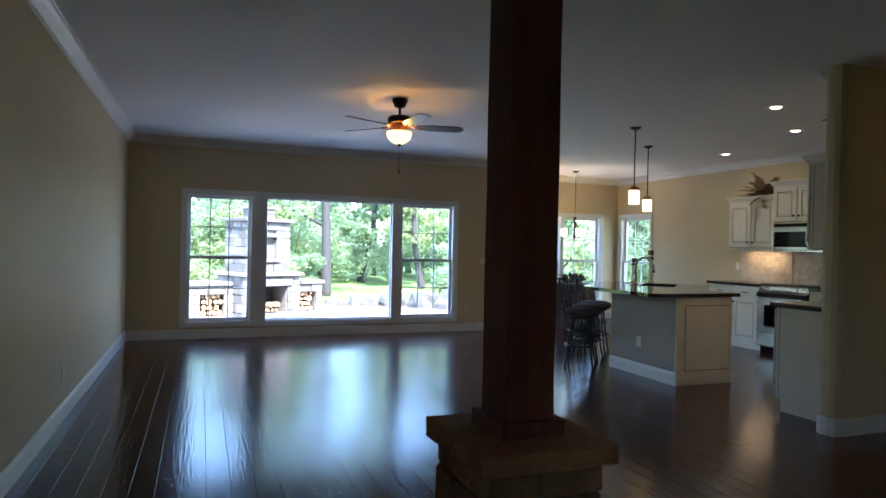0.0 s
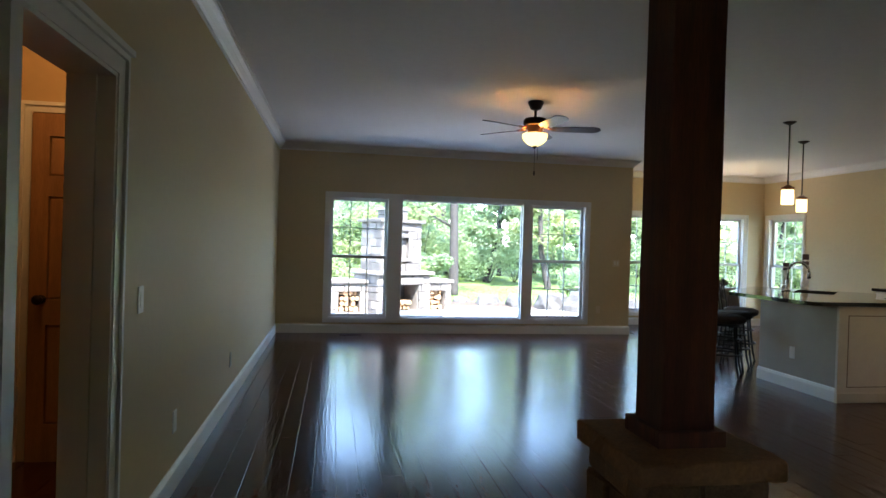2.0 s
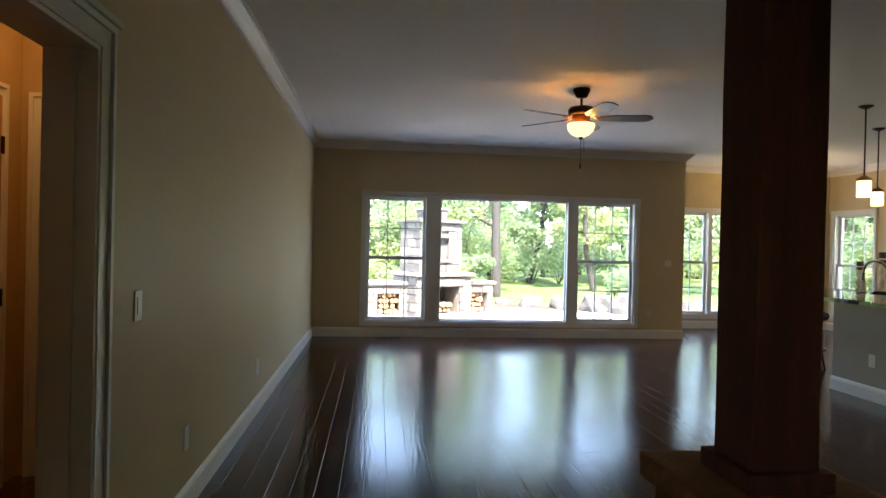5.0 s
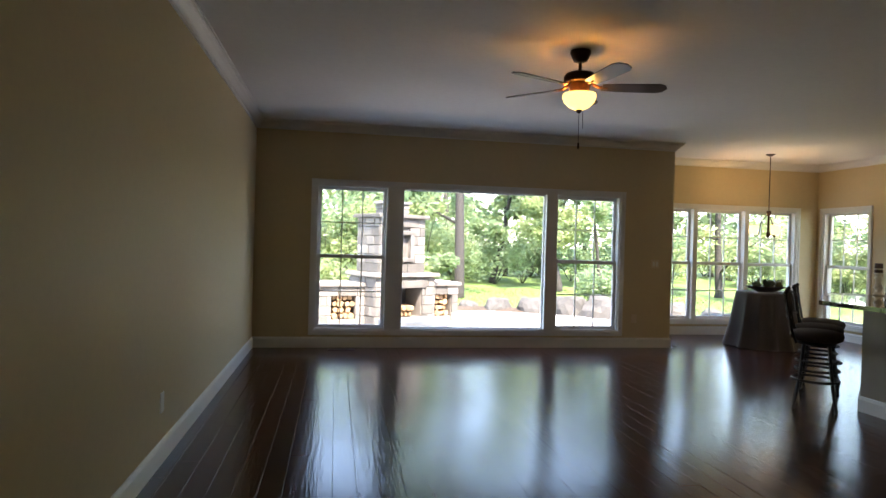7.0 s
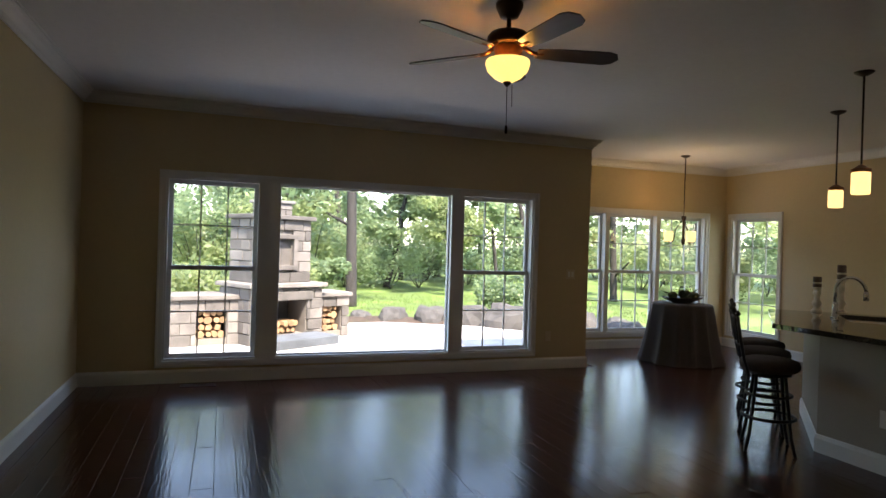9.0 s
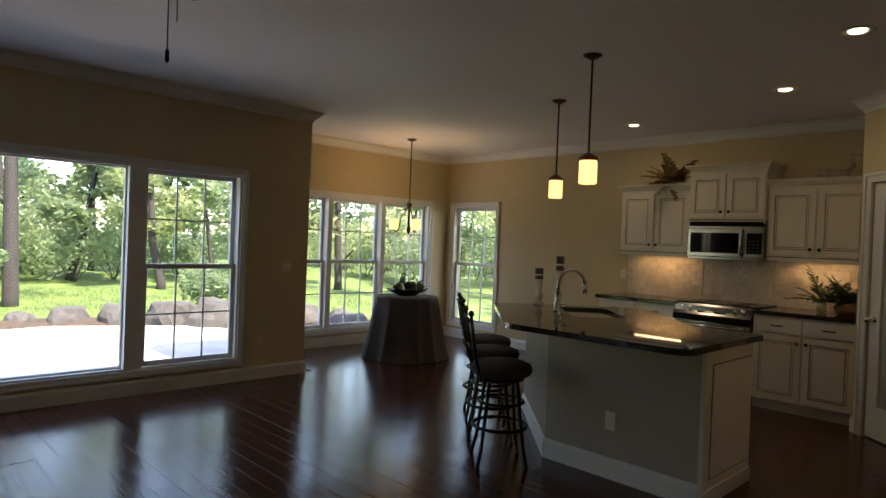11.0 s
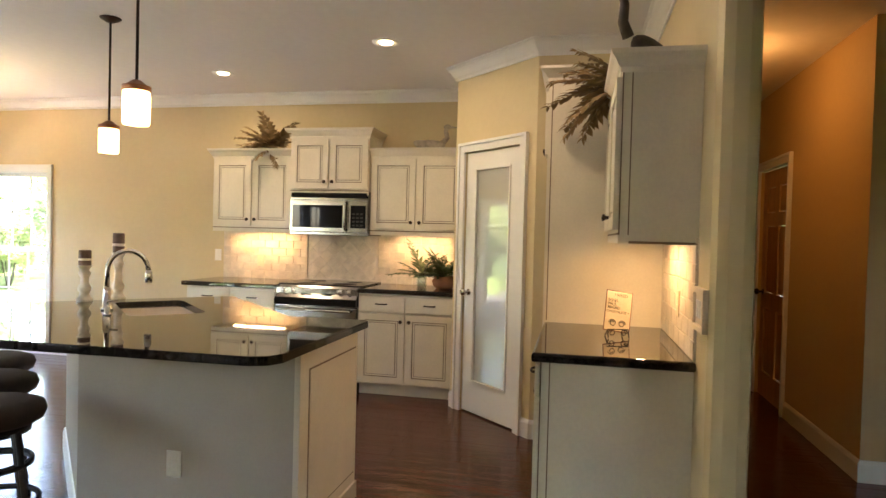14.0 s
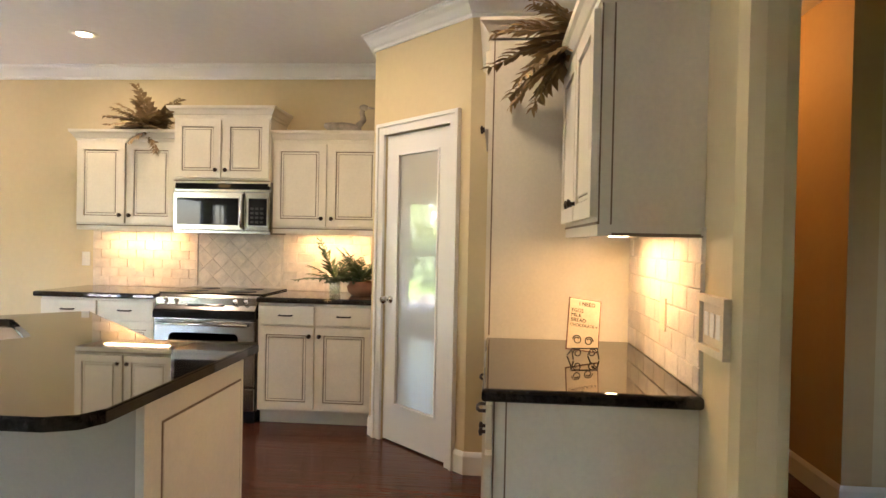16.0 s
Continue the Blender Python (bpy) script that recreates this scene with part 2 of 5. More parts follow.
def sweep(profile, path, bm=None):
    """A moulding: profile of (out, z) pairs, carried along plan points with mitred corners; it stands out to the left of the way."""
    bm = bm or bmesh.new()
    pts = [Vector(p) for p in path]
    rings = []
    for i, p in enumerate(pts):
        d0 = (pts[i] - pts[i - 1]).normalized() if i else None
        d1 = (pts[i + 1] - pts[i]).normalized() if i < len(pts) - 1 else None
        n0 = Vector((-d0.y, d0.x)) if d0 else None
        n1 = Vector((-d1.y, d1.x)) if d1 else None
        if n0 and n1:
            nn = (n0 + n1).normalized()
            nn = nn / max(0.3, nn.dot(n0))
        else:
            nn = n0 or n1
        rings.append([bm.verts.new((p.x + nn.x * o, p.y + nn.y * o, z)) for o, z in profile])
    k = len(profile)
    for a, b in zip(rings, rings[1:]):
        for i in range(k):
            bm.faces.new((a[i], a[(i + 1) % k], b[(i + 1) % k], b[i]))
    bm.faces.new(rings[0])
    bm.faces.new(rings[-1][::-1])
    bmesh.ops.recalc_face_normals(bm, faces=bm.faces)
    return bm


def mesh_of(bm, name):
    me = bpy.data.meshes.new(name)
    bmesh.ops.recalc_face_normals(bm, faces=bm.faces)
    bm.to_mesh(me)
    bm.free()
    return me


def part(name, bm, material, parent, label="", m=None):
    me = mesh_of(bm, name)
    me.materials.append(material)
    ob = new(name, me)
    ob.parent = parent
    if m is not None:
        ob.matrix_basis = m
    if label:
        tagged(ob, label)
    return ob


def thing(name, label, category, m=None, group="", kind=""):
    ob = new(name)
    ob.empty_display_size = 0.1
    if m is not None:
        ob.matrix_basis = m
    return tagged(ob, label, category, group, kind)


def solid(name, bm, material, label, category="", kind="", m=None, group=""):
    """A thing of one mesh."""
    ob = part(name, bm, material, None, "", m)
    return tagged(ob, label, category, group, kind)


def wall_mesh(u0, u1, z0, z1, y0, y1, holes=(), bm=None):
    """A wall along x from u0 to u1 with openings (u0, u1, z0, z1)."""
    bm = bm or bmesh.new()
    cuts = sorted({u0, u1, *[h[0] for h in holes], *[h[1] for h in holes]})
    for a, b in zip(cuts, cuts[1:]):
        zs = [z0]
        for h in sorted(holes, key=lambda q: q[2]):
            if h[0] <= a + 1e-6 and h[1] >= b - 1e-6:
                zs += [h[2], h[3]]
        zs.append(z1)
        for c, d in zip(zs[::2], zs[1::2]):
            if d - c > 1e-4:
                box(bm, a, b, y0, y1, c, d)
    bmesh.ops.remove_doubles(bm, verts=bm.verts, dist=1e-5)
    return bm


# ---- the shell of the house ----
CEIL = 2.74
XK, YN, XC = 8.67, 1.22, 5.43      # kitchen wall, nook wall, end of the window wall
SIDE = pose(0, 0, 0, 0, 0, 90)      # local x runs along +y, local y to -x


def structure(name, bm, material, label, m=None):
    return solid(name, bm, material, label, "", "structure", m)


HOLE1 = (0.722, 4.675, 0.215, 2.0)
structure("wall_north", wall_mesh(-0.16, XC, 0, CEIL, 0, 0.16, [HOLE1]), M_WALL, "beige painted wall with a wide triple window")
structure("wall_nook_west", wall_mesh(0.16, YN + 0.16, 0, CEIL, -XC, -XC + 0.16), M_WALL, "beige painted return wall of the nook", SIDE)
HOLE2 = (5.65, 8.28, 0.224, 1.985)
structure("wall_nook_north", wall_mesh(XC, XK + 0.16, 0, CEIL, YN, YN + 0.16, [HOLE2]), M_WALL, "beige painted nook wall with three windows")
HOLE3 = (0.213, 1.088, 0.23, 1.985)
structure("wall_east", wall_mesh(-5.85, YN, 0, CEIL, -XK - 0.16, -XK, [HOLE3]), M_WALL, "beige painted kitchen wall with one window", SIDE)
# opening of an added, unseen window: daylight fill from behind the camera
FILL_HOLE = (-11.3, -10.4, 0.8, 2.0)
structure("wall_west", wall_mesh(-11.6, 0, 0, CEIL, 0, 0.15, [(-7.52, -6.80, 0, 1.93), FILL_HOLE]), M_WALL, "long beige painted wall with a doorway", SIDE)
structure("wall_south", wall_mesh(-0.15, 7.20, 0, CEIL, -11.75, -11.6), M_WALL, "plain beige entry wall")
# stub wall between kitchen and hall, with a rounded end
bm = prism([(5.33, -6.00), (XK, -6.00), (XK, -5.85), (5.33, -5.85), (5.295, -5.865), (5.28, -5.90), (5.28, -5.95), (5.295, -5.985)], 0, CEIL)
structure("wall_kitchen_south", bm, M_WALL, "beige wall with a rounded end between kitchen and hall")
structure("wall_hall_south", wall_mesh(7.05, 12.2, 0, CEIL, -7.20, -7.05, [(8.50, 9.30, 0, 2.06)]), M_WALL_LAMPLIT, "beige hall wall with a door")
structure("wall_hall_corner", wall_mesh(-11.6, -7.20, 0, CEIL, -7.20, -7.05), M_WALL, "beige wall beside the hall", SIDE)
structure("wall_hall_end", wall_mesh(-7.05, -6.00, 0, CEIL, -12.35, -12.2), M_WALL_LAMPLIT, "beige wall at the end of the hall", SIDE)
structure("wall_hall_north", wall_mesh(XK, 12.2, 0, CEIL, -6.00, -5.85), M_WALL_LAMPLIT, "beige hall wall")
structure("wall_closet_back", wall_mesh(8.3, 9.6, 0, CEIL, -8.4, -8.25), M_WALL_LAMPLIT, "plain wall behind the hall door")
# corner pantry: a diagonal wall and its return
DG = pose(7.945, -4.405, 0, 0, 0, 226.4)   # along the diagonal, local -y into the kitchen
DL = math.hypot(0.655, 0.688)
PDOOR = (0.135, 0.795)
structure("wall_pantry", wall_mesh(0.0, DL, 0, CEIL, 0.0, 0.10, [(PDOOR[0], PDOOR[1], 0, 2.05)]), M_WALL, "beige diagonal pantry wall with a door", DG)
structure("wall_pantry_side", wall_mesh(-5.85, -5.093, 0, CEIL, -7.39, -7.29), M_WALL, "beige return wall of the pantry", SIDE)
structure("wall_pantry_north", wall_mesh(7.945, XK, 0, CEIL, -4.505, -4.405), M_WALL, "beige end wall of the pantry")
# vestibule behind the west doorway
structure("wall_vestibule_west", wall_mesh(-8.4, -5.25, 0, CEIL, 1.05, 1.15), M_WALL_LAMPLIT, "warm lit vestibule wall", SIDE)
structure("wall_vestibule_north", wall_mesh(-1.15, -0.15, 0, CEIL, -5.25, -5.15), M_WALL_LAMPLIT, "warm lit vestibule end wall")
structure("wall_vestibule_south", wall_mesh(-1.15, -0.15, 0, CEIL, -8.5, -8.4), M_WALL_LAMPLIT, "warm lit vestibule end wall")

bm = bmesh.new()
box(bm, -1.65, 12.35, -11.75, 0.16, CEIL, CEIL + 0.2)
box(bm, XC, XK + 0.16, 0.16, YN + 0.16, CEIL, CEIL + 0.2)
structure("ceiling", bm, M_CEIL, "flat white painted ceiling")
bm = bmesh.new()
box(bm, -1.65, 12.35, -11.75, 0.16, -0.2, -0.014)
box(bm, XC, XK + 0.16, 0.16, YN + 0.16, -0.2, -0.014)
floor = structure("floor", bm, M_SUBFLOOR, "dark glossy hardwood plank floor")

# crown moulding, with its stepped profile
CROWN = [(0, CEIL), (0, CEIL - 0.105), (0.012, CEIL - 0.105), (0.014, CEIL - 0.085), (0.03, CEIL - 0.075), (0.055, CEIL - 0.045), (0.078, CEIL - 0.028), (0.082, CEIL - 0.012), (0.095, CEIL - 0.010), (0.095, CEIL)]
BASE = [(0, 0), (0.016, 0), (0.016, 0.105), (0.011, 0.118), (0.005, 0.128), (0, 0.13)]


def trim(name, profile, path, label):
    return structure(name, sweep(profile, path), M_TRIM, label)


trim("crown_moulding", CROWN, [(5.35, -5.85), (7.29, -5.85), (7.29, -5.093), (7.945, -4.405), (XK, -4.405), (XK, YN), (XC, YN), (XC, 0), (0, 0), (0, -11.6)], "white stepped crown moulding")
trim("baseboard", BASE, [(XK, -1.9), (XK, YN), (XC, YN), (XC, 0), (0, 0), (0, -6.715)], "white painted baseboard")
trim("baseboard", BASE, [(0, -7.605), (0, -11.6)], "white painted baseboard")
trim("baseboard", BASE, [(5.55, -5.85), (5.33, -5.85), (5.295, -5.865), (5.28, -5.90), (5.28, -5.95), (5.295, -5.985), (5.33, -6.00), (8.66, -6.00)][::-1], "white painted baseboard round a wall end")
trim("baseboard", BASE, [(7.05, -11.6), (7.05, -7.05), (8.42, -7.05)], "white painted hall baseboard")


# ---- windows ----
def dh_sash(win, u0, u1, z0, z1, y, name, grid, w=0.042):
    """One sash: frame, pane and muntins."""
    bm = bmesh.new()
    for a in ((u0, u0 + w, z0, z1), (u1 - w, u1, z0, z1), (u0 + w, u1 - w, z0, z0 + w), (u0 + w, u1 - w, z1 - w, z1)):
        box(bm, a[0], a[1], y, y + 0.035, a[2], a[3])
    s = part(name, bm, M_VINYL, win)
    p = part("pane", cube(u0 + w, u1 - w, y + 0.015, y + 0.019, z0 + w, z1 - w), M_GLASS, s, "clear glass pane")
    p.visible_shadow = False
    if grid:
        cols, rows = grid
        for i in range(1, cols):
            u = u0 + w + (u1 - u0 - 2 * w) * i / cols
            part("muntin", cube(u - 0.007, u + 0.007, y + 0.008, y + 0.026, z0 + w, z1 - w), M_VINYL, s)
        for i in range(1, rows):
            z = z0 + w + (z1 - z0 - 2 * w) * i / rows
            part("muntin", cube(u0 + w, u1 - w, y + 0.0075, y + 0.0265, z - 0.007, z + 0.007), M_VINYL, s)
    return s


def casing(win, u0, u1, z0, z1, w=0.06, name="window_frame"):
    """A flat casing with a raised outer bead round an opening."""
    bm = bmesh.new()
    for a in ((u0 - w, u0, z0 - w, z1 + w), (u1, u1 + w, z0 - w, z1 + w), (u0, u1, z1, z1 + w), (u0, u1, z0 - w, z0)):
        box(bm, a[0], a[1], -0.016, 0.0, a[2], a[3])
    for a in ((u0 - w, u0 - w + 0.02, z0 - w, z1 + w), (u1 + w - 0.02, u1 + w, z0 - w, z1 + w), (u0 - w + 0.02, u1 + w - 0.02, z1 + w - 0.02, z1 + w), (u0 - w + 0.02, u1 + w - 0.02, z0 - w, z0 - w + 0.02)):
        box(bm, a[0], a[1], -0.026, -0.016, a[2], a[3])
    return part(name, bm, M_TRIM, win, "white painted window casing")


def window_unit(name, m, hole, units, label):
    """units: (kind, u0, u1) side by side in the opening; what lies between them is mullion."""
    win = thing(name, label, "window", m, "", "structure")
    u0, u1, z0, z1 = hole
    casing(win, u0, u1, z0, z1)
    bm = bmesh.new()
    box(bm, u0, u1, 0.0, 0.16, z0, z0 + 0.02)
    box(bm, u0, u1, 0.0, 0.16, z1 - 0.02, z1)
    box(bm, u0, u0 + 0.02, 0.0, 0.16, z0 + 0.02, z1 - 0.02)
    box(bm, u1 - 0.02, u1, 0.0, 0.16, z0 + 0.02, z1 - 0.02)
    part("jamb", bm, M_TRIM, win)
    edges = [u0 + 0.02] + [e for un in units for e in un[1:3]] + [u1 - 0.02]
    for a, b in zip(edges[::2], edges[1::2]):
        if b - a > 0.01:
            part("mullion", cube(a, b, -0.012, 0.14, z0 + 0.02, z1 - 0.02), M_TRIM, win)
    for kind, a, b in units:
        lo, hi = z0 + 0.02, z1 - 0.02
        if kind == "fixed":
            s = dh_sash(win, a, b, lo - 0.0, hi, 0.05, "fixed_sash", None, 0.016)
        else:
            mid = 1.12
            dh_sash(win, a, b, lo, mid + 0.02, 0.045, "lower_sash", kind)
            dh_sash(win, a, b, mid - 0.02, hi, 0.085, "upper_sash", kind)
    return win


window_unit("window_1", pose(0, 0, 0), HOLE1, [((3, 2), 0.742, 1.58), ("fixed", 1.785, 3.65), ((3, 2), 3.795, 4.655)], "wide white triple window, fixed middle pane between two gridded sashes")
window_unit("window_2", pose(0, YN, 0), HOLE2, [((3, 2), 5.67, 6.475), ((3, 2), 6.545, 7.363), ((3, 2), 7.433, 8.26)], "white triple nook window with gridded sashes")
# invented window out of view, only there to let fill light in
window_unit("fill_window", SIDE, FILL_HOLE, [("fixed", -11.28, -10.42)], "added unseen white window that lets in fill daylight")
window_unit("window_3", pose(XK, 0, 0, 0, 0, -90), (-HOLE3[1], -HOLE3[0], HOLE3[2], HOLE3[3]), [((3, 2), -1.068, -0.233)], "tall narrow white window beside the nook corner")


# ---- doors and doorways ----
def panel_door(owner, w, h, y0, y1, panels, material):
    """A framed door slab with raised panels, local x 0 to w."""
    bm = bmesh.new()
    wall_mesh(0, w, 0, h, y0, y1, panels, bm)
    slab = part("slab", bm, material, owner)
    for p in panels:
        part("panel", cube(p[0] + 0.004, p[1] - 0.004, y0 + 0.008, y1 - 0.008, p[2] + 0.004, p[3] - 0.004, 0.012), material, slab)
    return slab


def knob(owner, x, y, z, material=None, sign=-1):
    bm = lathe([(0.026, 0), (0.026, 0.006), (0.01, 0.012), (0.01, 0.035), (0.026, 0.045), (0.03, 0.06), (0.022, 0.072), (0.0, 0.076)], 16)
    return part("door_knob", bm, material or M_CHROME, owner, "round metal door knob", pose(x, y, z, 90 if sign < 0 else -90))


def door_casing(owner, u0, u1, h, y, sign, w=0.085, name="casing", head=False):
    bm = bmesh.new()
    ya, yb = sorted((y, y + sign * 0.018))
    box(bm, u0 - w, u0, ya, yb, 0, h)
    box(bm, u1, u1 + w, ya, yb, 0, h)
    box(bm, u0 - w, u1 + w, ya, yb, h, h + w)
    yc, yd = sorted((y + sign * 0.018, y + sign * 0.03))
    box(bm, u0 - w, u0 - w + 0.022, yc, yd, 0, h + w)
    box(bm, u1 + w - 0.022, u1 + w, yc, yd, 0, h + w)
    box(bm, u0 - w + 0.022, u1 + w - 0.022, yc, yd, h + w - 0.022, h + w)
    if head:
        yc, yd = sorted((y, y + sign * 0.045))
        box(bm, u0 - w - 0.01, u1 + w + 0.01, yc, yd, h + w, h + w + 0.022)
    return part(name, bm, M_TRIM, owner, "white painted door casing")


# cased doorway in the west wall
dw = thing("doorway_1", "white cased open doorway in the beige wall", "doorway", SIDE, "", "structure")
door_casing(dw, -7.52, -6.80, 1.93, 0, -1, head=True)
bm = bmesh.new()
box(bm, -7.52, -7.505, -0.012, 0.155, 0, 1.93)
box(bm, -6.815, -6.80, -0.012, 0.155, 0, 1.93)
box(bm, -7.505, -6.815, -0.012, 0.155, 1.915, 1.93)
part("jamb", bm, M_TRIM, dw)
part("stop", cube(-6.83, -6.815, 0.05, 0.09, 0, 1.915), M_TRIM, dw)

SIX = [(0.10, 0.33, 0.22, 0.80), (0.43, 0.66, 0.22, 0.80), (0.10, 0.33, 0.95, 1.55), (0.43, 0.66, 0.95, 1.55), (0.10, 0.33, 1.67, 1.90), (0.43, 0.66, 1.67, 1.90)]
d1 = thing("door_1", "closed stained pine panel door in the vestibule", "door", pose(-1.05, -6.25, 0, 0, 0, 90), "", "structure")
panel_door(d1, 0.76, 2.03, -0.035, 0.0, SIX, M_WOODDOOR)
door_casing(d1, -0.01, 0.77, 2.04, 0, -1, 0.06)
knob(d1, 0.07, -0.035, 0.95, M_BRONZE)
for z in (0.25, 1.0, 1.78):
    part("hinge", cube(0.752, 0.768, -0.048, -0.034, z - 0.045, z + 0.045, 0.003), M_BRONZE, d1)
d2 = thing("door_2", "closed stained pine panel door in the vestibule", "door", pose(-0.93, -5.25, 0), "", "structure")
panel_door(d2, 0.71, 2.03, -0.035, 0.0, [tuple(v * (0.71 / 0.76) if i < 2 else v for i, v in enumerate(p)) for p in SIX], M_WOODDOOR)
door_casing(d2, -0.01, 0.72, 2.04, 0, -1, 0.06)
knob(d2, 0.07, -0.035, 0.95, M_BRONZE)

d3 = thing("door_3", "closed stained panel door in the dim hall", "door", pose(9.30, -7.05, 0, 0, 0, 180), "", "structure")
panel_door(d3, 0.80, 2.05, 0.03, 0.065, [tuple(v * (0.8 / 0.76) if i < 2 else v for i, v in enumerate(p)) for p in SIX], M_WOODDOOR)
door_casing(d3, 0.0, 0.80, 2.06, 0.0, -1, 0.075)
knob(d3, 0.07, 0.03, 0.95, M_BRONZE)

# glazed pantry door, in the diagonal wall (the room side is local -y)
d4 = thing("door_4", "white pantry door with a tall frosted glass pane", "door", DG, "", "structure")
a, b = PDOOR
leaf = part("leaf", wall_mesh(a + 0.006, b - 0.006, 0.012, 2.042, 0.012, 0.047, [(a + 0.12, b - 0.12, 0.25, 1.92)]), M_TRIM, d4)
bm = bmesh.new()
for q in ((a + 0.12, a + 0.135, 0.25, 1.92), (b - 0.135, b - 0.12, 0.25, 1.92), (a + 0.135, b - 0.135, 0.25, 0.265), (a + 0.135, b - 0.135, 1.905, 1.92)):
    box(bm, q[0], q[1], 0.006, 0.024, q[2], q[3])
part("glazing_bead", bm, M_TRIM, leaf)
part("pane", cube(a + 0.121, b - 0.121, 0.026, 0.032, 0.251, 1.919), M_FROST, leaf, "frosted glass pane")
door_casing(d4, a, b, 2.05, 0.0, -1, 0.075)
knob(d4, a + 0.065, 0.012, 0.95, M_CHROME, -1)
for z in (0.25, 1.05, 1.80):
    part("hinge", cube(b - 0.014, b + 0.002, -0.004, 0.012, z - 0.045, z + 0.045, 0.003), M_CHROME, d4)
trim("baseboard", BASE, [(7.29, -5.30), (7.29, -5.093), (7.945 - (b + 0.075) * 0.6896, -4.405 - (b + 0.075) * 0.7242)], "white painted baseboard at the pantry corner")
trim("baseboard", BASE, [(7.945 - (a - 0.075) * 0.6896, -4.405 - (a - 0.075) * 0.7242), (7.945, -4.405)], "white painted baseboard at the pantry")


# ---- stone pedestal and timber post ----
PX, PY = 1.992, -7.262
ped = thing("stone_pedestal", "tan ledge stone pedestal with a thick sandstone cap", "pedestal", pose(PX, PY, 0))
part("core", cube(-0.19, 0.19, -0.19, 0.19, 0, 0.615), M_MORTAR, ped)
rng = random.Random(4)
z = 0.0
while z < 0.609:
    h = min(rng.choice((0.09, 0.12, 0.16, 0.2)), 0.615 - z)
    if 0.615 - z - h < 0.05:
        h = 0.615 - z
    for side in range(4):
        x, off = -0.21, rng.uniform(-0.01, 0.01)
        while x < 0.205:
            w = min(rng.uniform(0.13, 0.24), 0.215 - x)
            if 0.215 - x - w < 0.07:
                w = 0.215 - x
            dpt = rng.uniform(0.21, 0.229)
            bm = cube(x + 0.004, x + w - 0.004, -dpt, -0.175, z + 0.004, z + h - 0.004, 0.012)
            for v in bm.verts:
                v.co += Vector((rng.uniform(-0.004, 0.004), rng.uniform(-0.006, 0.006) if v.co.y < -0.195 else 0, rng.uniform(-0.003, 0.003)))
            part("stone", bm, M_STONE, ped, "", pose(0, 0, 0, 0, 0, 90 * side))
            x += w
    z += h
bm = cube(-0.25, 0.25, -0.25, 0.25, 0.615, 0.690, 0.012)
bmesh.ops.subdivide_edges(bm, edges=[e for e in bm.edges if e.calc_length() > 0.2], cuts=7, use_grid_fill=True)
for v in bm.verts:
    if abs(v.co.x) > 0.23 or abs(v.co.y) > 0.23:
        k = 0.014 * noise.noise(v.co * 14) + 0.008 * noise.noise(v.co * 40)
        v.co.x += k if v.co.x > 0.23 else -k if v.co.x < -0.23 else 0
        v.co.y += k if v.co.y > 0.23 else -k if v.co.y < -0.23 else 0
part("capstone", bm, M_CAPSTONE, ped, "rough edged tan sandstone cap")
post = thing("timber_post", "dark stained square timber post on the stone pedestal", "post", pose(PX, PY, 0.690))
bm = cube(-0.095, 0.095, -0.095, 0.095, 0.0, CEIL - 0.690, 0.006)
bmesh.ops.subdivide_edges(bm, edges=[e for e in bm.edges if e.calc_length() > 1], cuts=24)
for v in bm.verts:
    v.co.x += 0.004 * noise.noise(Vector((v.co.x * 5, v.co.y * 5, v.co.z * 3)))
    v.co.y += 0.004 * noise.noise(Vector((v.co.x * 5, v.co.y * 5, v.co.z * 3 + 9)))
part("shaft", bm, M_POST, post)
for k in range(4):
    part("base_board", cube(-0.122 if k % 2 == 0 else -0.096, 0.122 if k % 2 == 0 else 0.096, -0.122, -0.096, 0.0, 0.055, 0.004), M_POST, post, "", pose(0, 0, 0, 0, 0, 90 * k))


# ---- cabinets ----
def pull(owner, x, z, y=-0.022):
    bm = tube([(x - 0.045, y, z), (x - 0.045, y - 0.022, z), (x - 0.02, y - 0.03, z), (x + 0.02, y - 0.03, z), (x + 0.045, y - 0.022, z), (x + 0.045, y, z)], 0.006, 8)
    return part("pull", bm, M_BRONZE, owner, "dark bronze bar pull")


def round_knob(owner, x, z, y=-0.022):
    bm = lathe([(0.008, 0), (0.006, 0.012), (0.015, 0.018), (0.016, 0.026), (0.0, 0.03)], 12)
    return part("knob", bm, M_BRONZE, owner, "dark bronze knob", pose(x, y, z, 90))


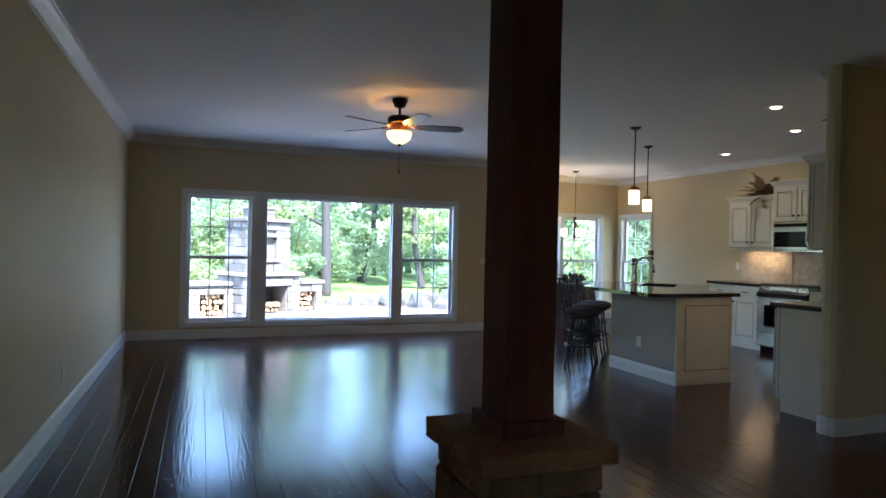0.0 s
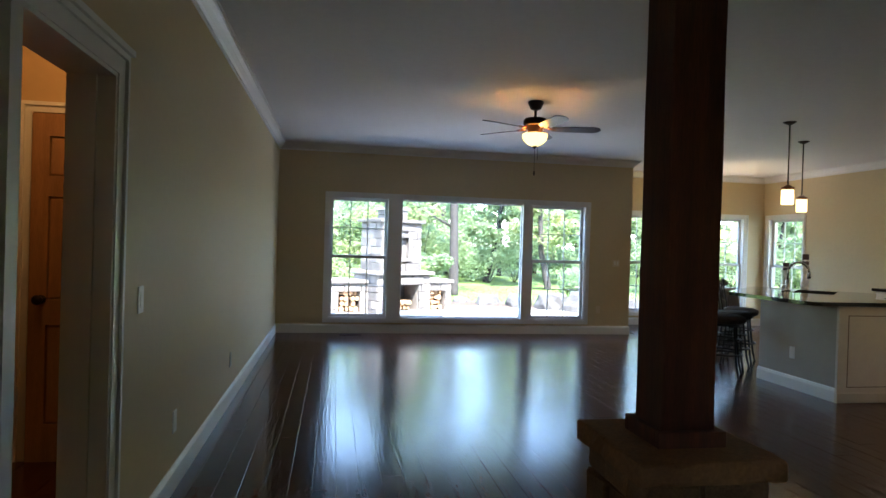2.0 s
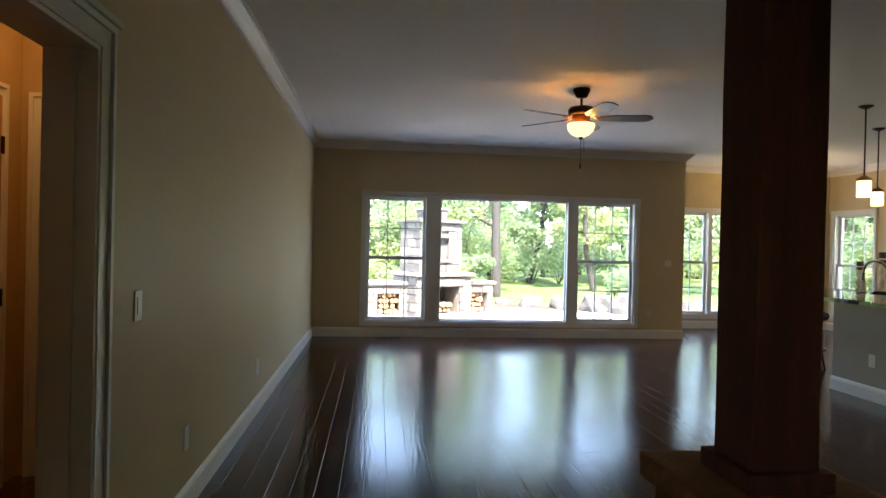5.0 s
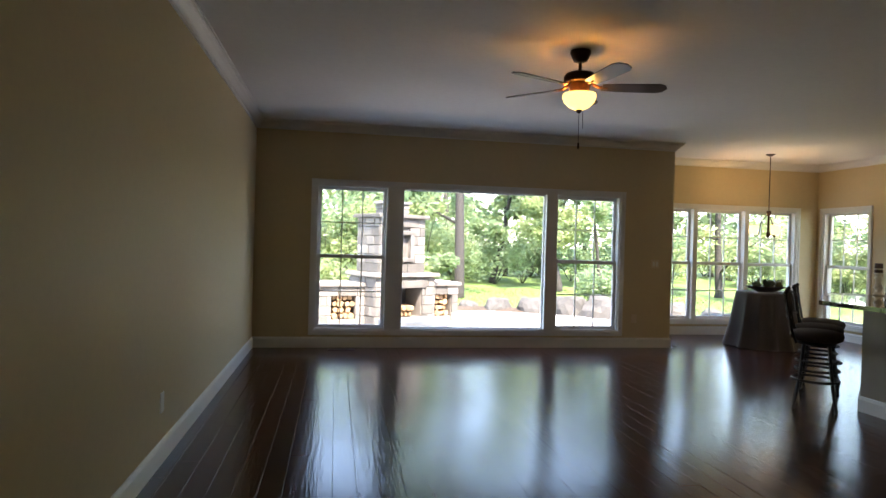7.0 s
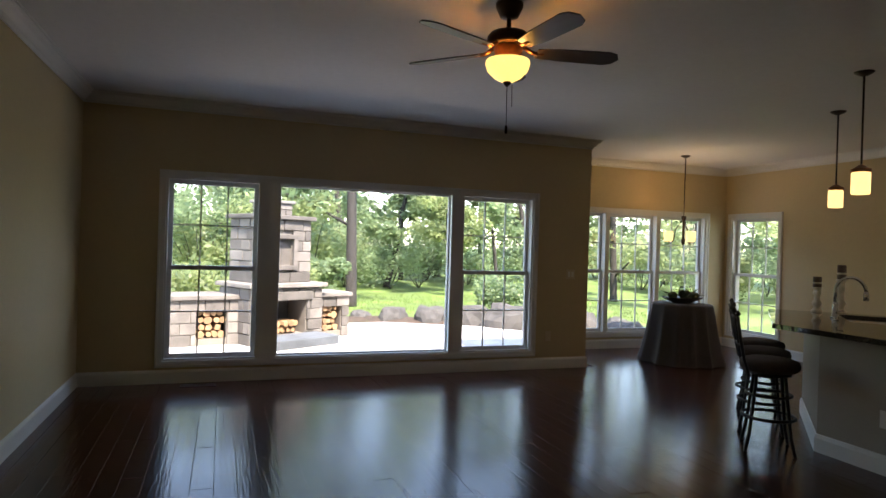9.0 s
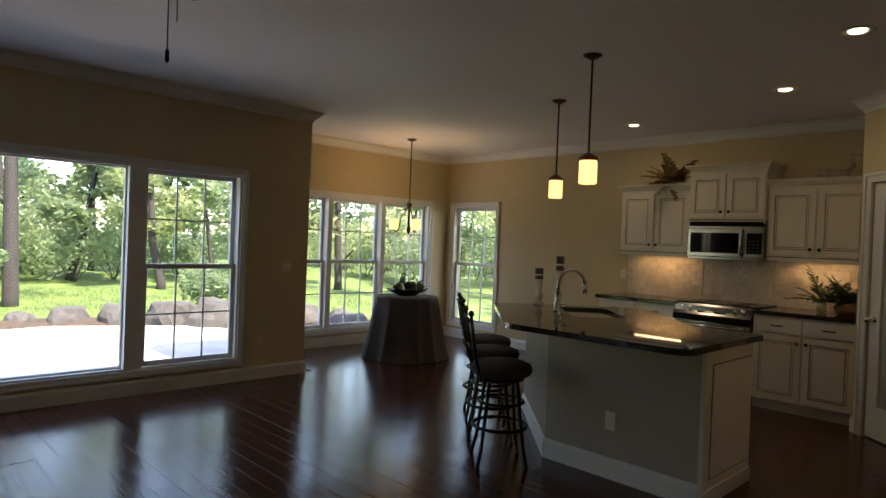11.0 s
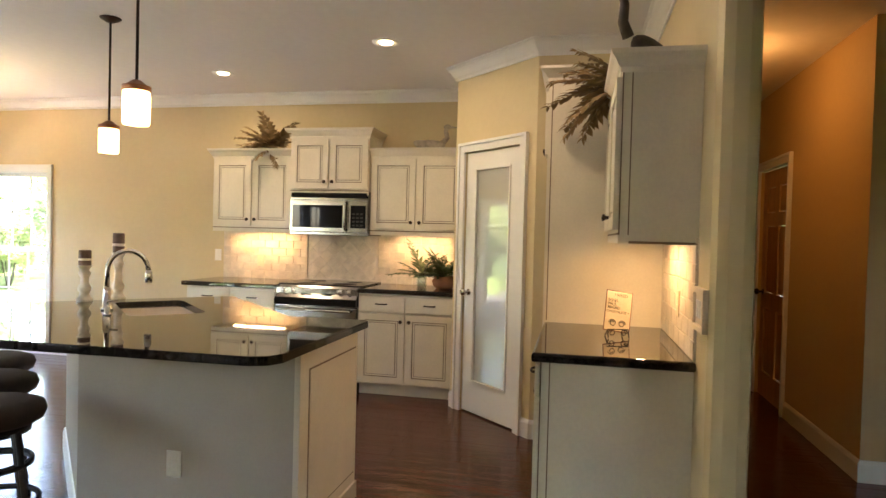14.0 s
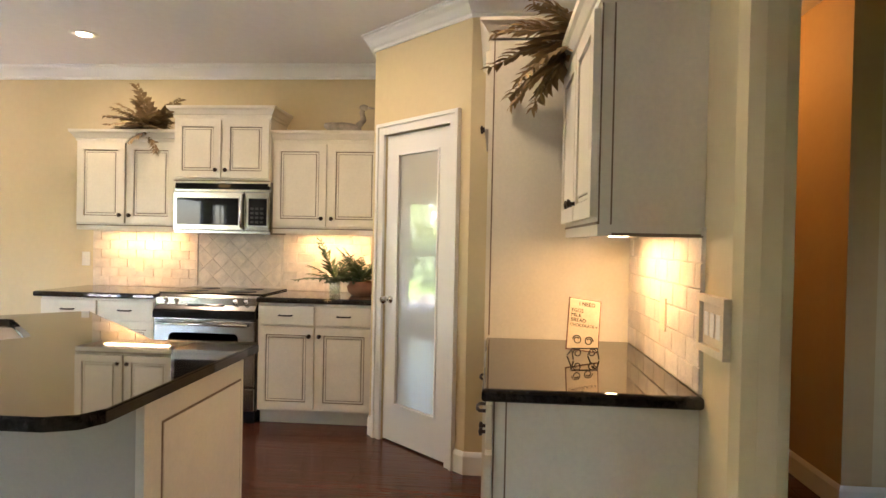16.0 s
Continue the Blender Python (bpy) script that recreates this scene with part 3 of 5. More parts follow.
def front(owner, name, x0, x1, z0, z1, hand=None, rail=0.055):
    """A framed cabinet door or drawer front with a raised panel and a brown glaze line."""
    bm = bmesh.new()
    for q in ((x0, x0 + rail, z0, z1), (x1 - rail, x1, z0, z1), (x0 + rail, x1 - rail, z0, z0 + rail), (x0 + rail, x1 - rail, z1 - rail, z1)):
        box(bm, q[0], q[1], -0.022, -0.002, q[2], q[3])
    bmesh.ops.remove_doubles(bm, verts=bm.verts, dist=1e-5)
    d = part(name, bm, M_CAB, owner)
    part("glaze_recess", cube(x0 + rail, x1 - rail, -0.010, -0.003, z0 + rail, z1 - rail), M_GLAZE, d, "brown glazed groove")
    if x1 - x0 - 2 * rail > 0.05 and z1 - z0 - 2 * rail > 0.03:
        g = 0.007
        bm = cube(x0 + rail + g, x1 - rail - g, -0.013, -0.0095, z0 + rail + g, z1 - rail - g)
        part("moulding", bm, M_CAB, d)
        g = 0.024
        if z1 - z0 - 2 * rail > 2 * g + 0.02:
            part("panel_line", cube(x0 + rail + g - 0.004, x1 - rail - g + 0.004, -0.0145, -0.0125, z0 + rail + g - 0.004, z1 - rail - g + 0.004), M_GLAZE, d)
            part("panel", cube(x0 + rail + g, x1 - rail - g, -0.019, -0.0135, z0 + rail + g, z1 - rail - g, 0.004), M_CAB, d)
    if hand == "l":
        round_knob(d, x0 + 0.03, z0 + 0.06 if z0 > 1.0 else z1 - 0.06)
    if hand == "r":
        round_knob(d, x1 - 0.03, z0 + 0.06 if z0 > 1.0 else z1 - 0.06)
    if hand == "pull":
        pull(d, (x0 + x1) / 2, (z0 + z1) / 2)
    return d


def slab_drawer(owner, x0, x1, z0, z1):
    d = part("drawer_front", cube(x0, x1, -0.022, -0.002, z0, z1, 0.004), M_CAB, owner)
    pull(d, (x0 + x1) / 2, (z0 + z1) / 2)
    return d


def upper(m, w, z0, z1, depth, label, ndoors=2):
    c = thing("wall_cabinet", label, "cabinet", m, "kitchen wall cabinets")
    part("body", cube(0, w, 0, depth, z0, z1 - 0.08), M_CAB, c)
    part("light_rail", cube(0.0, w, 0.0, 0.018, z0 - 0.034, z0), M_CAB, c)
    part("end_rail", cube(0.0, 0.018, 0.018, depth, z0 - 0.034, z0), M_CAB, c)
    part("end_rail", cube(w - 0.018, w, 0.018, depth, z0 - 0.034, z0), M_CAB, c)
    part("glaze_line", cube(0.0, w, -0.003, 0.0, z0, z0 + 0.008), M_GLAZE, c)
    step = w / ndoors
    for i in range(ndoors):
        front(c, "door", i * step + 0.012, (i + 1) * step - 0.006, z0 + 0.022, z1 - 0.10, "r" if i % 2 == 0 else "l")
    crown = [(0.0, z1 - 0.085), (0.008, z1 - 0.085), (0.010, z1 - 0.065), (0.018, z1 - 0.06), (0.034, z1 - 0.03), (0.046, z1 - 0.018), (0.05, z1), (0.0, z1)]
    part("cornice", sweep(crown, [(w, depth), (w, 0), (0, 0), (0, depth)][::-1][::-1]), M_CAB, c, "stepped cream cornice")
    part("top_board", cube(0, w, 0, depth, z1 - 0.08, z1 - 0.012), M_CAB, c)
    return c


def base_cab(m, w, depth, label, doors=2, drawers=2, ends=()):
    c = thing("base_cabinet", label, "cabinet", m, "kitchen base cabinets")
    part("body", cube(0, w, 0, depth, 0.10, 0.878), M_CAB, c)
    part("toe_kick", cube(0.0, w, 0.06, depth, 0, 0.10), M_CAB, c)
    step = w / drawers
    for i in range(drawers):
        slab_drawer(c, i * step + 0.008, (i + 1) * step - 0.008, 0.725, 0.862)
    step = w / doors
    for i in range(doors):
        front(c, "door", i * step + 0.008, (i + 1) * step - 0.006, 0.115, 0.71, "r" if i % 2 == 0 else "l")
    return c


KR = lambda x, y: pose(x, y + 0.05, 0, 0, 0, -90)   # fronts that face the living room
upper(KR(8.35, -2.02), 0.815, 1.415, 2.16, 0.318, "cream glazed two door wall cabinet beside the microwave")
upper(KR(8.30, -2.837), 0.755, 1.768, 2.335, 0.368, "short raised cream cabinet above the microwave")
upper(KR(8.35, -3.594), 0.855, 1.415, 2.16, 0.318, "cream glazed two door wall cabinet by the pantry")
base_cab(KR(8.07, -1.95), 0.885, 0.597, "cream glazed base cabinet with drawers under black granite", 2, 2)
base_cab(KR(8.07, -3.606), 0.845, 0.597, "cream glazed base cabinet with two drawers over two doors", 2, 2)


def worktop(name, outline, label, bevel=0.012):
    bm = prism(outline, 0.88, 0.92, bevel)
    return solid(name, bm, M_GRANITE, label, "worktop")


worktop("worktop", [(8.03, -2.786), (8.03, -1.86), (8.667, -1.86), (8.667, -2.786)], "polished black granite worktop on the wall cabinets")
worktop("worktop", [(8.03, -4.402), (8.03, -3.555), (8.667, -3.555), (8.667, -4.402)], "polished black granite worktop beside the pantry")

# microwave
mw = thing("microwave", "stainless over-range microwave with a black glass door", "microwave", KR(8.28, -2.836) @ pose(0, 0, 0.017))
part("housing", cube(0, 0.764, 0.03, 0.387, 1.352, 1.748, 0.004), M_STEEL, mw)
part("door", cube(0.004, 0.56, 0.0, 0.03, 1.375, 1.672, 0.008), M_STEEL, mw)
part("door_glass", cube(0.035, 0.52, -0.004, 0.0, 1.418, 1.622, 0.0015), M_BLACK, mw, "black glass window")
part("control_panel", cube(0.565, 0.76, 0.0, 0.03, 1.375, 1.672, 0.008), M_STEEL, mw)
part("keypad", cube(0.60, 0.74, -0.004, 0.0, 1.418, 1.622, 0.0015), M_BLACK, mw)
part("vent_grille", cube(0.02, 0.744, 0.004, 0.03, 1.69, 1.735, 0.003), M_BLACK, mw)
bm = tube([(0.555, 0.0, 1.40), (0.555, -0.03, 1.41), (0.555, -0.042, 1.52), (0.555, -0.03, 1.635), (0.555, 0.0, 1.645)], 0.011, 10)
part("handle", bm, M_CHROME, mw, "curved steel handle")
for i in range(3):
    for j in range(4):
        part("key", cube(0.615 + 0.038 * i, 0.64 + 0.038 * i, -0.0055, -0.004, 1.435 + 0.034 * j, 1.452 + 0.034 * j), M_IRON, mw)

# range
rg = thing("range", "stainless slide-in range with a black glass cooktop", "stove", KR(8.02, -2.840))
part("body", cube(0.004, 0.76, 0.03, 0.64, 0.09, 0.90), M_STEEL, rg)
part("kick", cube(0.02, 0.744, 0.06, 0.6, 0.0, 0.09), M_BLACK, rg)
part("oven_door", cube(0.006, 0.758, 0.0, 0.03, 0.27, 0.745, 0.008), M_STEEL, rg)
bm = bmesh.new()
pts = []
for cx, cz, a0 in ((0.60, 0.60, 0), (0.16, 0.60, 90), (0.16, 0.40, 180), (0.60, 0.40, 270)):
    pts += [(cx + 0.04 * math.cos(radians(a0 + 22.5 * i)), cz + 0.04 * math.sin(radians(a0 + 22.5 * i)) + (0.012 if a0 < 180 else 0)) for i in range(5)]
vs = [bm.verts.new((x, -0.003, zz)) for x, zz in pts]
bmesh.ops.solidify(bm, geom=[bm.faces.new(vs)], thickness=0.004)
part("oven_window", bm, mat("smoked oven glass", (0.15, 0.13, 0.11), 0.12, spec=0.3), rg, "smoked rounded oven window")
part("drawer", cube(0.006, 0.758, 0.0, 0.03, 0.10, 0.26, 0.008), M_STEEL, rg)
bm = tube([(0.05, 0.0, 0.715), (0.05, -0.045, 0.718), (0.71, -0.045, 0.718), (0.71, 0.0, 0.715)], 0.012, 10)
part("oven_handle", bm, M_CHROME, rg, "steel bar handle")
bm = prism([(-0.012, 0.755), (-0.012, 0.80), (0.10, 0.915), (0.14, 0.915), (0.14, 0.755)], 0.004, 0.76)
for v in bm.verts:
    v.co = Vector((v.co.z, v.co.x, v.co.y))
part("control_fascia", bm, M_BLACK, rg)
slope = pose(0.382, 0.049, 0.862, 45.8, 0, 0)
part("control_panel", cube(-0.376, 0.376, -0.068, 0.076, 0.0, 0.006, 0.003), M_STEEL, rg, "sloped steel control panel", slope)
for x in (0.08, 0.16, 0.60, 0.68):
    part("control_knob", lathe([(0.026, 0), (0.026, 0.006), (0.021, 0.009), (0.019, 0.028), (0.012, 0.031), (0, 0.031)], 18), M_CHROME, rg, "", slope @ pose(x - 0.382, 0.005, 0.006))
part("display", cube(-0.14, 0.14, -0.035, 0.045, 0.004, 0.009, 0.002), M_BLACK, rg, "", slope)
part("cooktop", cube(-0.012, 0.776, 0.10, 0.64, 0.921, 0.932, 0.003), M_BLACK, rg, "black ceramic glass cooktop")
for x, y, r in ((0.2, 0.25, 0.09), (0.56, 0.25, 0.11), (0.2, 0.49, 0.075), (0.56, 0.49, 0.075)):
    part("burner_ring", lathe([(r, 0.932), (r, 0.9328), (0, 0.9329)], 28, None, (x, y, 0)), M_IRON, rg)


# ---- backsplash ----
def clip(poly, x0, x1, y0, y1):
    for ax, lim, keep in ((0, x0, 1), (0, x1, -1), (1, y0, 1), (1, y1, -1)):
        out = []
        for p, q in zip(poly, poly[1:] + poly[:1]):
            a, b = keep * (p[ax] - lim), keep * (q[ax] - lim)
            if a >= 0:
                out.append(p)
            if a * b < 0:
                t = a / (a - b)
                out.append((p[0] + t * (q[0] - p[0]), p[1] + t * (q[1] - p[1])))
        poly = out
        if len(poly) < 3:
            return []
    return poly


def tile(owner, poly, y=-0.012):
    bm = bmesh.new()
    cx, cy = sum(p[0] for p in poly) / len(poly), sum(p[1] for p in poly) / len(poly)
    back = [bm.verts.new((p[0], -0.004, p[1])) for p in poly]
    lip = [bm.verts.new((p[0], y + 0.002, p[1])) for p in poly]
    top = [bm.verts.new((cx + (p[0] - cx) * 0.96, y, cy + (p[1] - cy) * 0.96)) for p in poly]
    n = len(poly)
    for i in range(n):
        j = (i + 1) % n
        bm.faces.new((back[i], back[j], lip[j], lip[i]))
        bm.faces.new((lip[i], lip[j], top[j], top[i]))
    bm.faces.new(top)
    return part("tile", bm, M_TILE, owner)


def backsplash(m, x0, x1, z0, z1, hole, label, tw=0.152, th=0.076):
    s = thing("backsplash", label, "backsplash", m, "", "structure")
    part("grout_bed", cube(x0, x1, -0.006, 0.0, z0, z1), M_GROUT, s)
    g, row, z = 0.0018, 0, z0
    while z < z1 - 0.01:
        x = x0 - (tw / 2 if row % 2 else 0)
        while x < x1 - 0.005:
            a, b, c, d = max(x, x0) + g, min(x + tw, x1) - g, z + g, min(z + th, z1) - g
            if hole and a < hole[1] and b > hole[0]:
                parts = [(a, min(b, hole[0])), (max(a, hole[1]), b)]
            else:
                parts = [(a, b)]
            for p, q in parts:
                if q - p > 0.012:
                    tile(s, [(p, c), (q, c), (q, d), (p, d)])
            x += tw
        z += th
        row += 1
    if hole:
        h0, h1, k0, k1 = hole[0] + 0.025, hole[1] - 0.025, z0 + 0.025, z1 - 0.03
        t = 0.105
        for i in range(-10, 12):
            for j in range(-8, 10):
                cx, cy = (hole[0] + hole[1]) / 2 + (i + j) * t / 1.41421, (z0 + z1) / 2 + (i - j) * t / 1.41421
                r = t / 1.41421 - 0.003
                poly = clip([(cx - r, cy), (cx, cy - r), (cx + r, cy), (cx, cy + r)], h0, h1, k0, k1)
                if len(poly) > 2 and max(p[0] for p in poly) - min(p[0] for p in poly) > 0.012:
                    tile(s, poly)
        bm = bmesh.new()
        for q in ((h0 - 0.022, h0 - 0.003, k0 - 0.022, k1 + 0.022), (h1 + 0.003, h1 + 0.022, k0 - 0.022, k1 + 0.022), (h0 - 0.003, h1 + 0.003, k1 + 0.003, k1 + 0.022), (h0 - 0.003, h1 + 0.003, k0 - 0.022, k0 - 0.003)):
            box(bm, q[0], q[1], -0.02, -0.004, q[2], q[3])
        part("pencil_border", bm, M_TILE, s, "raised stone pencil border")
    return s


backsplash(KR(XK, -1.95), 0.0, 2.50, 0.921, 1.412, (0.89, 1.635), "tumbled travertine tile backsplash with a diamond panel")
RB = lambda x, y: pose(x, y, 0, 0, 0, 180)   # fronts that face the window wall
backsplash(RB(6.50, -5.85), 0.002, 0.965, 0.921, 1.405, None, "tumbled travertine tile backsplash beside the hall")


# ---- cabinets on the short kitchen wall, and the tall panel ----
end_unit = upper(RB(6.37, -5.543), 0.825, 1.408, 2.14, 0.305, "cream glazed wall cabinet with a plain grey side")
low_unit = base_cab(RB(6.495, -5.25), 0.95, 0.597, "cream base cabinet with a plain painted side", 2, 2)
worktop("worktop", [(5.505, -5.847), (6.498, -5.847), (6.498, -5.215), (5.505, -5.215)], "polished black granite worktop beside the hall")
for y in (0.0, 0.036):
    part("end_line", cube(0.825, 0.8265, y, y + 0.005, 1.408, 2.06), M_GLAZE, end_unit, "brown glaze line")
    part("end_line", cube(0.95, 0.9515, y, y + 0.005, 0.10, 0.878), M_GLAZE, low_unit, "brown glaze line")
part("end_shoe", cube(0.825, 0.8275, 0.041, 0.305, 1.374, 1.384), M_GLAZE, end_unit, "brown glaze line")
tp = thing("tall_panel", "tall cream refrigerator side panel with its cornice", "cabinet")
part("board", cube(6.50, 6.54, -5.847, -5.21, 0.09, 2.25), M_CAB, tp)
part("foot", cube(6.502, 6.538, -5.847, -5.27, 0, 0.09), M_CAB, tp)
part("edge_band", cube(6.498, 6.542, -5.21, -5.206, 0.09, 2.25), M_CAB, tp)
part("glaze_line", cube(6.4985, 6.50, -5.23, -5.224, 0.93, 2.25), M_GLAZE, tp, "brown glaze line")
oc = thing("wall_cabinet", "cream cabinet above the empty refrigerator bay", "cabinet", RB(7.285, -5.21), "kitchen wall cabinets")
part("body", cube(0, 0.74, 0, 0.635, 1.85, 2.27), M_CAB, oc)
front(oc, "door", 0.01, 0.365, 1.865, 2.22, "r")
front(oc, "door", 0.371, 0.73, 1.865, 2.22, "l")
crown = [(0.0, 2.26), (0.008, 2.26), (0.01, 2.28), (0.034, 2.31), (0.05, 2.325), (0.05, 2.34), (0.0, 2.34)]
part("cornice", sweep(crown, [(0.0, 0.0), (0.787, 0.0), (0.787, 0.635)][::-1]), M_CAB, oc)
part("top_board", cube(0.0, 0.787, 0.0, 0.635, 2.272, 2.325), M_CAB, oc)


# ---- island ----
il = thing("kitchen_island", "angled taupe island with a white baseboard and cream end panel", "island")
ISL = [(5.36, -4.255), (6.04, -4.255), (6.04, -3.84), (6.86, -3.02), (6.27, -2.285), (5.36, -3.195)]
part("body", prism(ISL, 0, 0.878), M_ISLAND, il)
part("baseboard", sweep([(0, 0), (0.016, 0), (0.016, 0.10), (0.008, 0.125), (0, 0.13)], [(5.36, -4.255), (5.36, -3.195), (6.27, -2.285)]), M_TRIM, il, "white painted baseboard")
part("end_board", cube(5.345, 6.055, -4.273, -4.255, 0, 0.878), M_CAB, il, "cream glazed end panel")
part("end_frame", cube(5.45, 6.03, -4.2745, -4.273, 0.14, 0.80), M_GLAZE, il)
part("end_panel", cube(5.458, 6.022, -4.277, -4.274, 0.148, 0.792), M_CAB, il)
part("end_foot", cube(5.345, 6.055, -4.285, -4.273, 0, 0.09, 0.003), M_CAB, il)
part("corner_post", cube(5.344, 5.41, -4.281, -4.273, 0.09, 0.878), M_CAB, il)
# kitchen-side fronts
part("drawer_bank", cube(0, 1.10, -0.02, 0, 0.10, 0.86), M_CAB, il, "cream drawer fronts", pose(6.86, -3.02, 0, 0, 0, 225) @ pose(0.03, -0.001, 0))
W = [(5.14, -4.30), (6.14, -4.30), (6.17, -4.27), (6.14, -3.85), (6.97, -3.02), (6.95, -2.96), (6.12, -2.13), (6.02, -2.11), (5.05, -3.06), (5.03, -3.12), (5.05, -4.20), (5.08, -4.27)]
SC, SA = Vector((6.21, -2.97)), radians(45)
AX, AY = Vector((math.cos(SA), math.sin(SA))), Vector((-math.sin(SA), math.cos(SA)))


def rounded(hw, hd, r, seg=5):
    out = []
    for k, (sx, sy) in enumerate(((1, 1), (-1, 1), (-1, -1), (1, -1))):
        for i in range(seg + 1):
            a = radians(90 * k + 90 * i / seg)
            p = SC + AX * (sx * (hw - r) + r * math.cos(a)) + AY * (sy * (hd - r) + r * math.sin(a))
            out.append((p.x, p.y))
    return out


def slab_with_hole(outer, inner, z0, z1):
    bm = bmesh.new()
    lo, hi = [], []
    for z, keep in ((z0, lo), (z1, hi)):
        edges = []
        for loop in (outer, inner):
            vs = [bm.verts.new((x, y, z)) for x, y in loop]
            keep.append(vs)
            edges += [bm.edges.new((vs[i], vs[(i + 1) % len(vs)])) for i in range(len(vs))]
        bmesh.ops.triangle_fill(bm, use_beauty=True, edges=edges)
    for a, b in zip(lo, hi):
        for i in range(len(a)):
            j = (i + 1) % len(a)
            bm.faces.new((a[i], a[j], b[j], b[i]))
    return bm


HOLE = rounded(0.36, 0.20, 0.06)
grow = lambda pts, k: [((x - 5.9) * k + 5.9, (y + 3.30) * k - 3.30) for x, y in pts]
bm = slab_with_hole(W, HOLE, 0.884, 0.914)
wt = solid("island_worktop", slab_with_hole(grow(W, 0.997), HOLE, 0.914, 0.92), M_GRANITE, "polished black granite island worktop with a sink cutout", "worktop")
part("edge", bm, M_GRANITE, wt)
sink = thing("sink", "stainless undermount sink in the black worktop", "sink")
bm = bmesh.new()
rings = [[bm.verts.new((x, y, z)) for x, y in rounded(hw, hd, r)] for hw, hd, r, z in ((0.375, 0.215, 0.07, 0.8835), (0.358, 0.198, 0.06, 0.8835), (0.352, 0.192, 0.06, 0.74), (0.32, 0.16, 0.05, 0.715))]
for a, b in zip(rings, rings[1:]):
    for i in range(len(a)):
        bm.faces.new((a[i], a[(i + 1) % len(a)], b[(i + 1) % len(a)], b[i])).smooth = True
bm.faces.new(rings[-1])
part("basin", bm, M_STEEL, sink)
part("drain", lathe([(0.04, 0.716), (0.042, 0.72), (0.02, 0.722), (0, 0.7205)], 16, None, (SC.x, SC.y, 0)), M_CHROME, sink)
fc = thing("faucet", "tall gooseneck brushed nickel kitchen faucet", "faucet", pose(5.99, -2.805, 0.92, 0, 0, -45))
part("base", lathe([(0.032, 0), (0.032, 0.012), (0.022, 0.02), (0.022, 0.11), (0.017, 0.13), (0, 0.131)], 18), M_CHROME, fc)
arc = [(0, 0, 0.1), (0, 0, 0.22)] + [(0.105 - 0.105 * math.cos(radians(a)), 0, 0.22 + 0.115 * math.sin(radians(a))) for a in range(15, 166, 15)] + [(0.212, 0, 0.22)]
part("spout", tube(arc, 0.0135, 12), M_CHROME, fc)
part("spray_head", lathe([(0.015, 0), (0.021, -0.02), (0.021, -0.07), (0.017, -0.075), (0, -0.076)], 14, None, (0.212, 0, 0.225)), M_CHROME, fc)
part("lever", tube([(0, 0.02, 0.075), (0, 0.05, 0.08), (0.0, 0.10, 0.095)], 0.007, 8), M_CHROME, fc)
sd = thing("soap_dispenser", "small brushed nickel soap dispenser on the worktop", "dispenser", pose(5.80, -2.97, 0.92, 0, 0, -45))
part("body", lathe([(0.02, 0), (0.016, 0.01), (0.012, 0.05), (0, 0.052)], 14), M_CHROME, sd)
part("nozzle", tube([(0, 0, 0.05), (0, 0, 0.075), (0.05, 0, 0.08)], 0.006, 8), M_CHROME, sd)


# ---- plates on walls ----
def plate(name, m, label, kind="outlet", material=None, gangs=1):
    o = thing(name, label, "switch" if kind == "switch" else "outlet", m)
    w = 0.07 + 0.046 * (gangs - 1)
    part("cover", cube(-w / 2, w / 2, -0.006, 0, -0.0575, 0.0575, 0.002), material or M_PLATE, o)
    for g in range(gangs):
        x = (g - (gangs - 1) / 2) * 0.046
        if kind == "switch":
            part("rocker", cube(x - 0.016, x + 0.016, -0.009, -0.006, -0.033, 0.033, 0.0015), M_PLATE, o)
        else:
            for z in (-0.02, 0.02):
                part("socket", cube(x - 0.016, x + 0.016, -0.0075, -0.006, z - 0.014, z + 0.014, 0.001), material or M_PLATE, o)
    return o


WESTW = lambda y, z: pose(0, y, z, 0, 0, 90)
plate("wall_switch", WESTW(-6.42, 1.065), "white wall switch beside the doorway", "switch")
plate("wall_switch", WESTW(-7.66, 1.055), "ivory wall switch before the doorway", "switch", M_IVORY)
plate("wall_outlet", WESTW(-5.77, 0.36), "white wall outlet near the baseboard")
plate("wall_outlet", WESTW(-3.97, 0.35), "white wall outlet near the baseboard")
plate("wall_outlet", pose(4.91, 0, 0.385), "beige wall outlet beside the triple window", "outlet", M_IVORY)
plate("wall_switch", pose(5.19, 0, 1.12), "beige wall switch by the nook corner", "switch", M_IVORY, 2)
plate("wall_outlet", pose(5.36, -3.69, 0.36, 0, 0, -90), "white outlet in the island front")
plate("wall_outlet", KR(XK - 0.012, -2.36) @ pose(0, 0, 1.10), "ivory outlet in the tile backsplash", "outlet", M_IVORY)
plate("wall_switch", KR(XK, -1.885) @ pose(0, 0, 1.14), "white switch at the end of the backsplash", "switch")
plate("wall_outlet", KR(XK - 0.012, -3.854) @ pose(0, 0, 1.10), "ivory outlet in the tile backsplash", "outlet", M_IVORY)
plate("wall_outlet", RB(5.92, -5.838) @ pose(0, 0, 1.11), "ivory outlet in the tile backsplash", "outlet", M_IVORY)
sw = plate("wall_switch", RB(5.43, -5.845) @ pose(0, 0, 1.135), "three gang switch in a raised ivory frame", "switch", M_IVORY, 3)
bm = bmesh.new()
for q in ((-0.105, -0.085, -0.08, 0.08), (0.085, 0.105, -0.08, 0.08), (-0.085, 0.085, 0.06, 0.08), (-0.085, 0.085, -0.08, -0.06)):
    box(bm, q[0], q[1], -0.016, 0.004, q[2], q[3])
